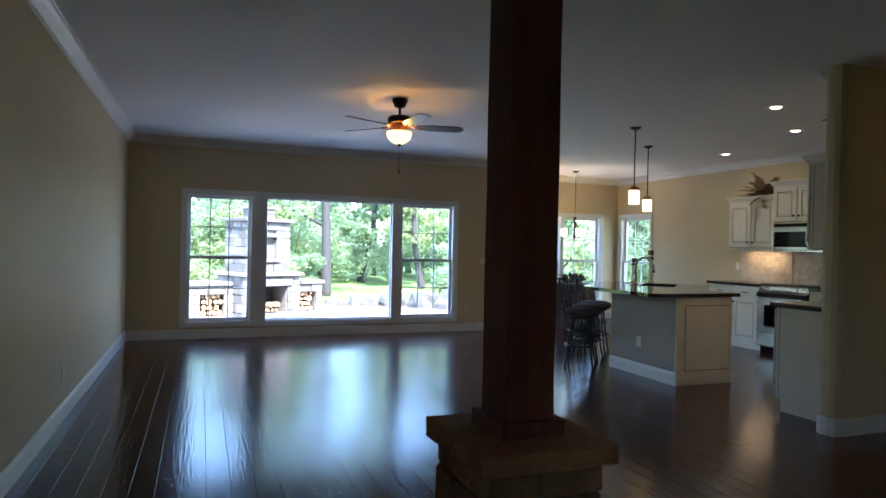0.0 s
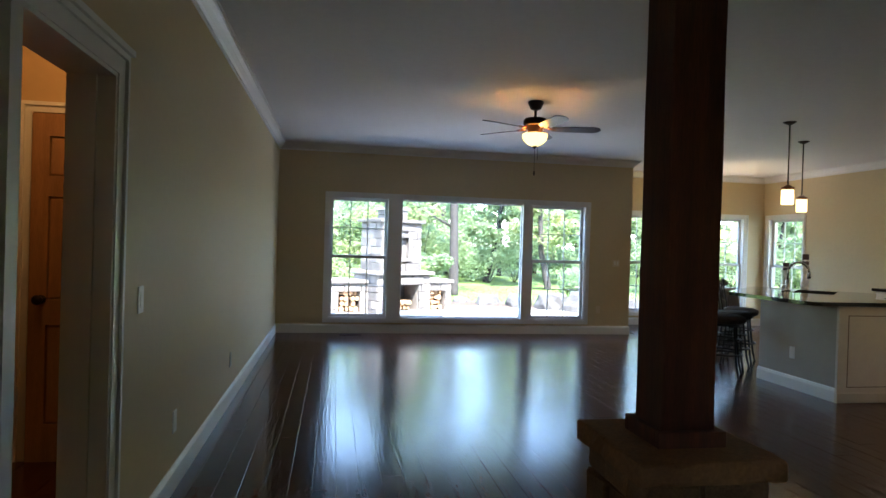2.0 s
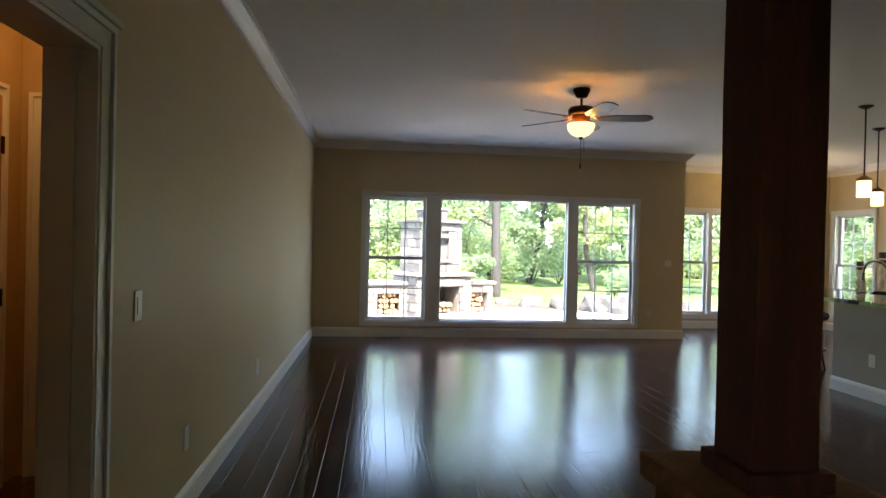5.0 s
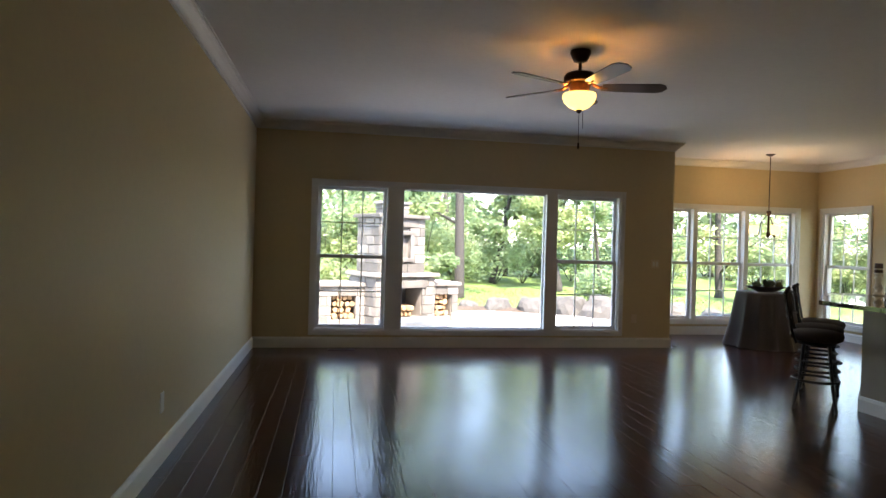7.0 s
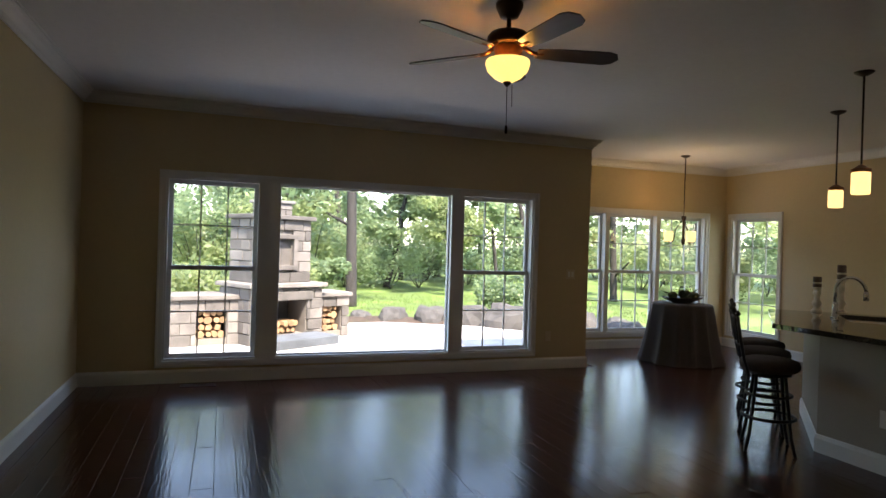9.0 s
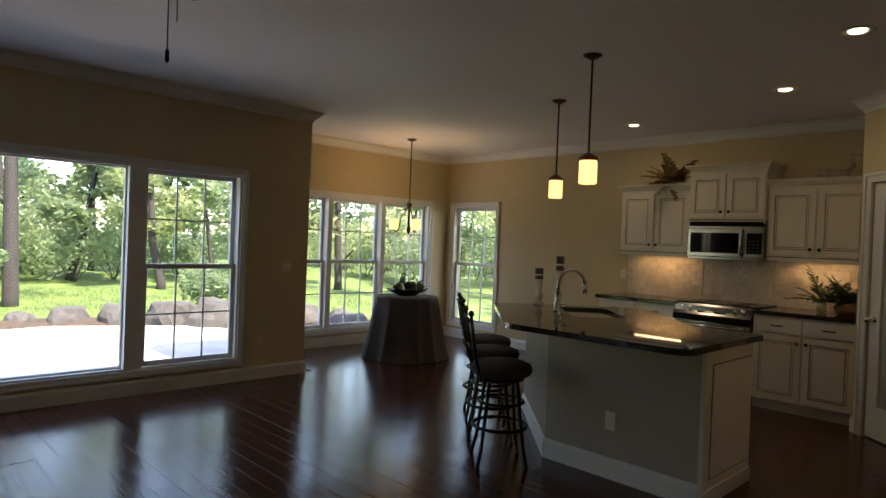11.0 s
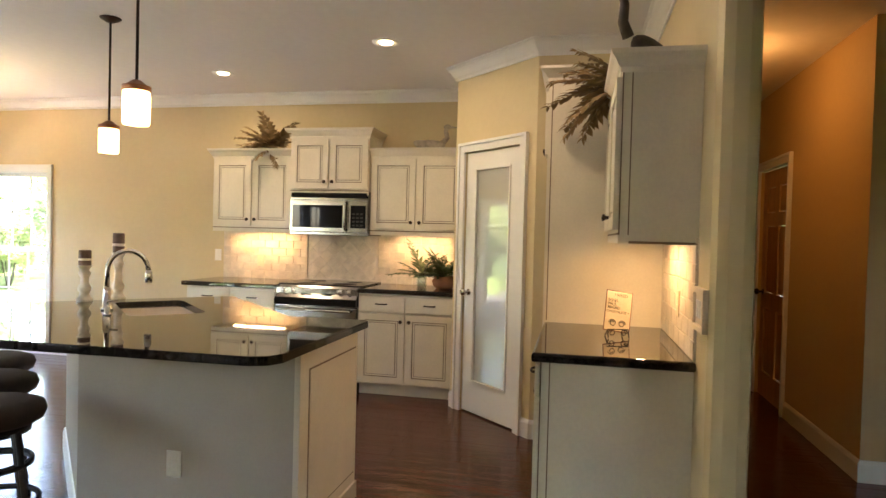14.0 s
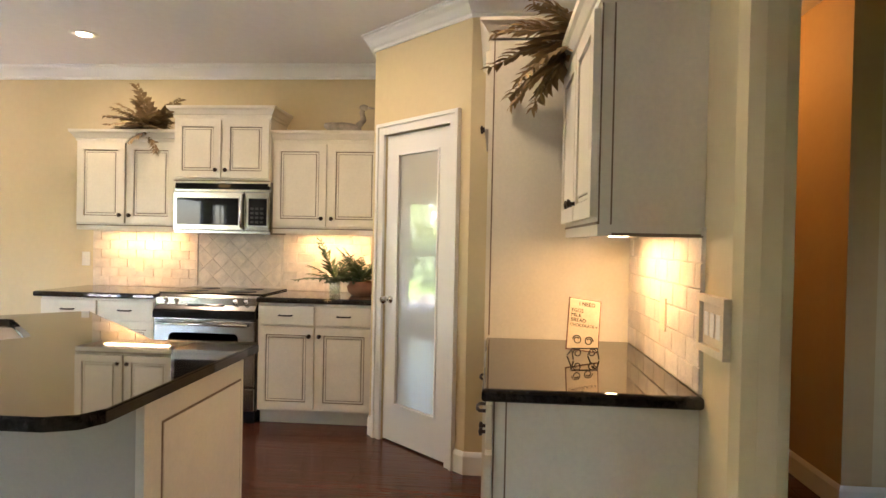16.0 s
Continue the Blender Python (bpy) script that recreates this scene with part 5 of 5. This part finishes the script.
for i, (t, x, z, s) in enumerate((("I NEED", -0.03, 0.205, 0.026), ("EGGS", -0.065, 0.172, 0.024), ("MILK", -0.065, 0.15, 0.024), ("BREAD", -0.065, 0.128, 0.024), ("CHOCOLATE +", -0.068, 0.106, 0.0195))):
    words(t, board, pose(x, -0.0008, z, 90, 0, 0), s, M_BLACK)
for sx in (-1, 1):
    pts = [(sx * (0.028 + 0.022 * math.cos(radians(a)) * (1 - a / 900)), -0.0015, 0.045 + 0.022 * math.sin(radians(a)) * (1 - a / 900)) for a in range(0, 540, 30)]
    part("scroll", tube(pts, 0.0022, 5), M_IRON, board)
    part("stand_leg", tube([(sx * 0.06, -0.055, 0.004), (sx * 0.06, -0.03, 0.05), (sx * 0.05, 0.0, 0.04), (sx * 0.05, 0.06, 0.004)], 0.0035, 6), M_IRON, sg)
    pts = [(sx * (0.035 + 0.02 * math.cos(radians(a)) * (1 - a / 800)), -0.035, 0.03 + 0.02 * math.sin(radians(a)) * (1 - a / 800)) for a in range(0, 480, 30)]
    part("stand_scroll", tube(pts, 0.003, 5), M_IRON, sg)
part("stand_bar", tube([(-0.06, -0.03, 0.05), (0.06, -0.03, 0.05)], 0.0035, 6), M_IRON, sg)


# ---- outdoors ----
def ground_z(x, y):
    return -0.24 + 0.02 * max(0, y - 9) + 0.10 * noise.noise(Vector((x * 0.12, y * 0.12, 0)))


bm = bmesh.new()
N, xs = 60, [-300, -150, -80] + [-50 + 100 * i / 60 for i in range(61)] + [80, 150, 300]
ys = [-300, -100, -40, -14] + [0.0 + 60 * i / 50 for i in range(1, 51)] + [90, 150, 300]
grid = [[bm.verts.new((x, y, ground_z(x, min(y, 60)) if (y > 5) else -0.26)) for x in xs] for y in ys]
for a, b in zip(grid, grid[1:]):
    for i in range(len(xs) - 1):
        bm.faces.new((a[i], a[i + 1], b[i + 1], b[i])).smooth = True
structure("ground", bm, M_GRASS, "bright green lawn and woodland floor")
bm = prism([(-3.0, 0.16), (5.43, 0.16), (5.43, 1.38), (7.5, 1.38), (7.3, 3.6), (6.2, 5.0), (4.4, 5.9), (2.6, 5.6), (-3.0, 5.2)], -0.35, -0.17)
patio = structure("pavement", bm, M_PATIO, "pale concrete paver patio")
bm = bmesh.new()
inner = [(9.6, 1.9), (8.4, 2.6), (7.3, 3.6), (6.2, 5.0), (4.4, 5.9), (3.2, 5.85)]
outer = [(10.2, 2.6), (9.2, 3.5), (8.2, 4.9), (6.9, 6.2), (4.7, 7.3), (3.3, 6.9)]
rows = []
for k in range(5):
    f = k / 4
    rows.append([bm.verts.new((a[0] + (b[0] - a[0]) * f, a[1] + (b[1] - a[1]) * f, -0.22 + 0.09 * math.sin(math.pi * f) + 0.02 * noise.noise(Vector((a[0] * 3, f * 5, 0))))) for a, b in zip(inner, outer)])
for a, b in zip(rows, rows[1:]):
    for i in range(len(a) - 1):
        bm.faces.new((a[i], a[i + 1], b[i + 1], b[i])).smooth = True
structure("mulch_bed", bm, M_MULCH, "low bed of dark brown mulch by the patio")
# stone fireplace with two wood boxes
fp = thing("outdoor_fireplace", "pale cut stone outdoor fireplace with two wood boxes", "fireplace", pose(1.88, 3.42, -0.17, 0, 0, 20))
rng = random.Random(8)
FPM = pose(0, 0, 0)


def stone(name, bm, material, owner, label=""):
    return part(name, bm, material, owner, label, FPM)


def course(owner, x0, x1, y0, y1, z0, z1, h=0.17, w=0.3, holes=(), faces="fblr"):
    """Cut blocks with open joints round a mortar core."""
    stone("core", wall_mesh(x0 + 0.03, x1 - 0.03, z0, z1, y0 + 0.03, y1 - 0.03, holes), M_MORTAR, owner)
    z, k = z0, 0
    while z < z1 - 0.02:
        hh = min(h, z1 - z)
        for face in faces:
            lo, hi = (x0, x1) if face in "fb" else (y0 + 0.03, y1 - 0.03)
            p = lo
            first = True
            while p < hi - 0.02:
                q = min(p + (w * 0.55 if first and k % 2 else w * rng.uniform(0.8, 1.25)), hi)
                if hi - q < 0.08:
                    q = hi
                first = False
                blocked = face == "f" and any(p < o[1] and q > o[0] and z < o[3] - 0.02 and z + hh > o[2] + 0.02 for o in holes)
                out = rng.uniform(0.0, 0.012)
                spans = [(p, q)]
                if blocked:
                    o = holes[0]
                    spans = [s for s in ((p, min(q, o[0])), (max(p, o[1]), q)) if s[1] - s[0] > 0.05]
                for s, e in spans:
                    if face == "f":
                        b = cube(s + 0.005, e - 0.005, y0 - out, y0 + 0.05, z + 0.005, z + hh - 0.005, 0.008)
                    elif face == "b":
                        b = cube(s + 0.005, e - 0.005, y1 - 0.05, y1 + out, z + 0.005, z + hh - 0.005, 0.008)
                    elif face == "l":
                        b = cube(x0 - out, x0 + 0.05, s + 0.005, e - 0.005, z + 0.005, z + hh - 0.005, 0.008)
                    else:
                        b = cube(x1 - 0.05, x1 + out, s + 0.005, e - 0.005, z + 0.005, z + hh - 0.005, 0.008)
                    stone("block", b, M_FPSTONE, owner)
                p = q
        z += hh
        k += 1


def slab(owner, x0, x1, y0, y1, z0, z1, name="capstone", material=M_FPSTONE):
    bm = cube(x0, x1, y0, y1, z0, z1, 0.015)
    for v in bm.verts:
        v.co += Vector((noise.noise(v.co * 9), noise.noise(v.co * 9 + Vector((5, 0, 0))), 0.2 * noise.noise(v.co * 7))) * 0.014
    return stone(name, bm, material, owner)


def logs(owner, x0, x1, y0, y1, z0, z1, r=0.06):
    z = z0 + r
    while z < z1 - r * 0.6:
        x = x0 + r + rng.uniform(0, 0.04)
        while x < x1 - r * 0.7:
            rr = r * rng.uniform(0.7, 1.05)
            n = rng.choice((4, 5, 7))
            bm = bmesh.new()
            a0 = rng.uniform(0, 6)
            ring = [(rr * rng.uniform(0.8, 1.1) * math.cos(a0 + 6.28319 * i / n), rr * rng.uniform(0.8, 1.1) * math.sin(a0 + 6.28319 * i / n)) for i in range(n)]
            fy = y0 + rng.uniform(-0.02, 0.03)
            va = [bm.verts.new((x + u, fy, z + v)) for u, v in ring]
            vb = [bm.verts.new((x + u, y1, z + v)) for u, v in ring]
            bm.faces.new(va)
            bm.faces.new(vb[::-1])
            for i in range(n):
                bm.faces.new((va[i], va[(i + 1) % n], vb[(i + 1) % n], vb[i]))
            stone("log", bm, M_LOG, owner)
            x += 2 * rr * 0.98
        z += r * 1.75


FPM = pose(0.34, -0.05, 0, 0, 0, 10)
course(fp, -0.66, 0.66, -0.05, 0.85, 0.0, 0.86, holes=[(-0.36, 0.36, 0.12, 0.66)])
stone("firebox", wall_mesh(-0.36, 0.36, 0.12, 0.66, 0.45, 0.5), M_SOOT, fp, "sooty firebox back")
stone("lintel", cube(-0.46, 0.46, -0.075, 0.02, 0.66, 0.80, 0.012), M_FPSTONE, fp)
slab(fp, -0.72, 0.72, -0.11, 0.9, 0.86, 0.93)
slab(fp, -0.60, 0.56, -0.62, -0.06, 0.0, 0.14, "hearth", M_HEARTH_SHADED)
course(fp, -0.50, 0.50, 0.08, 0.85, 0.93, 1.92, holes=[(-0.15, 0.15, 1.2, 1.62)], h=0.165)
stone("niche", wall_mesh(-0.15, 0.15, 1.2, 1.62, 0.14, 0.2), M_FPSTONE, fp)
for fx0, fx1, fz0, fz1 in ((-0.22, 0.22, 1.13, 1.20), (-0.22, 0.22, 1.62, 1.69), (-0.22, -0.15, 1.20, 1.62), (0.15, 0.22, 1.20, 1.62)):
    stone("niche_frame", cube(fx0, fx1, 0.04, 0.078, fz0, fz1, 0.008), M_FPSTONE, fp)
slab(fp, -0.56, 0.56, 0.02, 0.91, 1.92, 1.99)
course(fp, -0.24, 0.24, 0.25, 0.65, 1.99, 2.18, h=0.095)
slab(fp, -0.28, 0.28, 0.21, 0.69, 2.18, 2.23)
for sx in (-1, 1):
    FPM = pose(0.25 if sx < 0 else 0.22, 0.0, 0, 0, 0, -6 if sx < 0 else 4)
    a, b = sorted((sx * 0.70, sx * 1.38))
    if sx < 0:
        a, b = -1.62, -0.62
    o = (a + 0.15, b - 0.15, 0.10, 0.52) if sx > 0 else (-1.22, -0.78, 0.10, 0.52)
    course(fp, a, b, 0.05, 0.7, 0.0, 0.68, holes=[o])
    stone("box_back", wall_mesh(o[0], o[1], o[2], o[3], 0.4, 0.45), M_SOOT, fp)
    slab(fp, a - 0.05, b + 0.05, 0.0, 0.75, 0.68, 0.75)
    logs(fp, o[0], o[1], 0.10, 0.4, o[2], o[3])
FPM = pose(0.34, -0.05, 0, 0, 0, 10)
logs(fp, -0.28, 0.28, 0.04, 0.36, 0.12, 0.36, 0.06)


# boulders along the patio
def boulder(x, y, sx, sy, sz, seed, name="boulder"):
    bm = bmesh.new()
    bmesh.ops.create_icosphere(bm, subdivisions=3, radius=1.0)
    off = Vector((seed * 3.7, seed * 1.3, 0))
    for v in bm.verts:
        c = v.co.copy()
        k = 1 + 0.28 * noise.noise(c * 1.3 + off) + 0.10 * noise.noise(c * 3.5 + off)
        v.co = Vector((c.x * sx * k, c.y * sy * k, max(-0.5, min(0.75, c.z)) * sz * k))
    return solid(name, bm, M_BOULDER, "rough grey landscape boulder at the patio edge", "boulder", "", pose(x, y, -0.2, 0, 0, seed * 40), "patio boulders")


for i, (x, y, sx, sy, sz) in enumerate(((4.75, 6.5, 0.42, 0.3, 0.34), (5.5, 6.15, 0.5, 0.35, 0.42), (6.15, 5.55, 0.55, 0.4, 0.5), (6.95, 4.85, 0.75, 0.45, 0.6), (7.8, 4.1, 0.6, 0.4, 0.55), (8.3, 3.3, 0.55, 0.4, 0.45), (4.1, 6.8, 0.3, 0.22, 0.22), (8.9, 2.7, 0.5, 0.35, 0.4))):
    boulder(x, y, sx, sy, sz, i + 1)


# trees
def leaves(bm, centre, radius, n, size, rng, flat=0.75):
    for _ in range(n):
        d = Vector((rng.gauss(0, 1), rng.gauss(0, 1), rng.gauss(0, flat)))
        d = d.normalized() * radius * rng.random() ** 0.45
        p = Vector(centre) + d
        u = Vector((rng.gauss(0, 1), rng.gauss(0, 1), rng.gauss(0, 0.5))).normalized()
        w = u.orthogonal().normalized()
        w = Matrix.Rotation(rng.uniform(0, 6.28), 3, u) @ w
        s = size * rng.uniform(0.6, 1.3)
        a, b = u * s, w * s * 0.42
        bm.faces.new([bm.verts.new(q) for q in (p - a, p + b - a * 0.1, p + a, p - b - a * 0.1)])


def tree(x, y, h, r, seed, crown_low, n, size, label, material, lean=0.0):
    rng = random.Random(seed)
    t = thing("tree", label, "tree", pose(x, y, ground_z(x, y) - 0.1))
    top = Vector((lean + rng.uniform(-0.4, 0.4), rng.uniform(-0.4, 0.4), h))
    trunk = [Vector((0, 0, 0)), Vector((0.02, 0.0, 0.25)), top * 0.3 + Vector((rng.uniform(-0.1, 0.1), 0, 0)), top * 0.6, top * 0.85, top]
    bm = tube(trunk, r * 1.25, 12, None, r * 0.2)
    tips = []
    for i in range(9):
        f = crown_low / h + (0.95 - crown_low / h) * (i + rng.random()) / 9
        base = top * f
        a, l = rng.uniform(0, 6.28), h * 0.22 * (1.15 - 0.7 * f) * rng.uniform(0.7, 1.3)
        tip = base + Vector((l * math.cos(a), l * math.sin(a), l * rng.uniform(0.1, 0.55)))
        mid = (base + tip) / 2 + Vector((0, 0, 0.06 * l))
        tube([base, mid, tip], r * 0.32 * (1.1 - f * 0.7), 6, bm, r * 0.06)
        tips += [mid, tip, tip + Vector((rng.uniform(-0.5, 0.5), rng.uniform(-0.5, 0.5), rng.uniform(-0.3, 0.4)))]
    part("trunk", bm, M_BARK, t, "grey ridged bark")
    bm = bmesh.new()
    for p in tips:
        leaves(bm, p, h * 0.075 * rng.uniform(0.7, 1.4), n // len(tips), size, rng)
    part("crown", bm, material, t, "thin sunlit green leaves")
    return t


tree(4.35, 9.2, 11, 0.14, 1, 1.9, 2200, 0.13, "tall straight grey tree with sunlit leaves", M_LEAF)
rng = random.Random(77)
spots = [(-4.5, 10), (2.0, 11), (-5, 13), (-0.5, 14), (3.2, 14), (6.5, 15), (8.5, 13), (10.5, 14.5), (5.2, 18), (1.2, 18), (-4, 18), (8, 19), (11, 20), (13.5, 16), (16, 19), (14, 11.5), (17, 13), (19, 9), (16.5, 6.5), (20, 3.5), (17, 1), (21, -2), (18.5, -4), (24, 6), (-8, 10), (-8, 17), (-12, 14), (3, 23), (7, 25), (12, 25), (17, 25), (-2, 24), (22, 18), (25, 12), (27, 0), (14.5, -1.5)]
for i, (x, y) in enumerate(spots):
    far = math.hypot(x - 2, y + 5)
    h = rng.uniform(4.5, 9)
    tree(x + rng.uniform(-0.6, 0.6), y + rng.uniform(-0.6, 0.6), h, rng.uniform(0.06, 0.14), 100 + i, rng.uniform(0.7, 1.8), 2900 if far < 22 else 2000, 0.10 if far < 20 else 0.14, "slim woodland tree with loose sunlit leaves", M_LEAF2 if i % 3 == 0 else M_LEAF, rng.uniform(-0.8, 0.8))


for i in range(34):
    a = radians(-18 + 150 * (i + rng.random()) / 34)
    d = rng.uniform(30, 40)
    x, y = 3 + d * math.cos(a), -4 + d * math.sin(a)
    tree(x, y, rng.uniform(6.5, 9.5), rng.uniform(0.1, 0.18), 900 + i, rng.uniform(0.6, 1.6), 1600, 0.23, "distant woodland tree in full leaf", M_LEAF2 if i % 3 == 0 else M_LEAF, rng.uniform(-0.8, 0.8))


def shrub(x, y, r, h, seed, material):
    rng = random.Random(seed)
    s = thing("shrub", "loose leafy green understorey shrub", "shrub", pose(x, y, ground_z(x, y) - 0.05), "woodland shrubs")
    bm = bmesh.new()
    tips = []
    for i in range(7):
        a, l = 0.9 * i + rng.random(), r * rng.uniform(0.4, 1.0)
        tip = Vector((l * math.cos(a), l * math.sin(a), h * rng.uniform(0.45, 1.0)))
        tube([(0, 0, 0), tip * 0.5 + Vector((0, 0, 0.1 * h)), tip], 0.015, 5, bm, 0.004)
        tips.append(tip)
    part("stems", bm, M_BARK, s)
    bm = bmesh.new()
    for p in tips:
        leaves(bm, p * 0.9, r * 0.5, 190, 0.085, rng)
    part("foliage", bm, material, s)
    return s


for i in range(80):
    x, y = rng.uniform(-9, 26), rng.uniform(8, 24)
    if 5.0 < x < 16 and y < 15 or (3.4 < x < 5.2 and y < 9.0):
        y += 9
    shrub(x, y, rng.uniform(0.8, 1.6), rng.uniform(1.0, 3.4), 300 + i, M_LEAF2 if i % 3 == 0 else M_LEAF)
for i, (x, y) in enumerate(((2.6, 7.2), (3.4, 8.0), (-0.6, 6.6), (-2.2, 7.0), (1.0, 7.0), (7.4, 6.4), (-4.0, 6.0), (15, 4), (15.5, 1.5), (14.5, -3), (16, 8.5), (18, 6))):
    shrub(x, y, rng.uniform(0.5, 0.9), rng.uniform(0.6, 1.3) + (0.9 if x > 12 else 0), 400 + i, M_LEAF if i % 2 else M_LEAF2)
# lawn blades by the patio
bm = bmesh.new()
rng = random.Random(5)
for _ in range(9000):
    x, y = rng.uniform(2.4, 13), rng.uniform(5.6, 13)
    if y < 5.9 or (x > 4.2 and y < 11.6 - x * 0.9):
        continue
    z, a, h = ground_z(x, y), rng.uniform(0, 6.28), rng.uniform(0.03, 0.09)
    c, s = 0.008 * math.cos(a), 0.008 * math.sin(a)
    bm.faces.new([bm.verts.new(p) for p in ((x - c, y - s, z - 0.01), (x + c, y + s, z - 0.01), (x + rng.uniform(-0.03, 0.03), y + rng.uniform(-0.03, 0.03), z + h))])
solid("grass", bm, M_GRASS, "short sunlit lawn grass blades", "grass", "stuff")


# ---- floor planks ----
PW = 0.127
cache = {}


def plank_bm(bm, x, y, l, worn=0):
    g, b, d = ((0.0006, 0.0008, 0.0005), (0.0009, 0.0014, 0.0009))[worn]
    x0, x1, y0, y1 = x + g, x + PW - g, y + g, y + l - g
    lo = [bm.verts.new(p) for p in ((x0, y0, -0.014), (x1, y0, -0.014), (x1, y1, -0.014), (x0, y1, -0.014))]
    mi = [bm.verts.new(p) for p in ((x0, y0, -d), (x1, y0, -d), (x1, y1, -d), (x0, y1, -d))]
    hi = [bm.verts.new(p) for p in ((x0 + b, y0 + b, 0), (x1 - b, y0 + b, 0), (x1 - b, y1 - b, 0), (x0 + b, y1 - b, 0))]
    for a, c in ((lo, mi), (mi, hi)):
        for i in range(4):
            bm.faces.new((a[i], a[(i + 1) % 4], c[(i + 1) % 4], c[i]))
    bm.faces.new(hi)


def plank_mesh(l, worn):
    key = (round(l, 3), worn)
    if key not in cache:
        bm = bmesh.new()
        plank_bm(bm, -PW / 2, -l / 2, l, worn)
        cache[key] = mesh_of(bm, "plank")
        cache[key].materials.append(M_PLANK)
    return cache[key]


rng = random.Random(3)
rest = bmesh.new()
made = 0
x = -1.05
while x < 12.2:
    top = YN if x > XC and x < XK else (0.0 if x < XK else -5.9)
    y = -11.6 - rng.uniform(0, 1.1)
    while y < top - 0.002:
        l = min(rng.choice((0.45, 0.75, 0.9, 1.05, 1.2, 1.35)), top - y)
        y0 = max(y, -11.6)
        ll = y + l - y0
        if ll > 0.02:
            if made < 300 and 0 < x < 4.6 and -5.6 < y0 + ll / 2 < -0.2 and ll > 0.2:
                ob = new("plank", plank_mesh(ll, rng.random() < 0.3))
                ob.parent, ob.location = floor, (x + PW / 2, y0 + ll / 2, rng.uniform(-0.0004, 0.0004))
                ob.rotation_euler = (rng.uniform(-0.0022, 0.0022), rng.uniform(-0.006, 0.006), 0)
                made += 1
            else:
                n0 = len(rest.verts)
                plank_bm(rest, x, y0, ll, rng.random() < 0.25)
                rest.verts.ensure_lookup_table()
                t1 = rng.uniform(-0.006, 0.006)
                for v in rest.verts[n0:]:
                    v.co.z += t1 * (v.co.x - x - PW / 2)
        y += l
    x += PW
ob = part("planks", rest, M_PLANK, floor)
tagged(ob, kind="stuff")
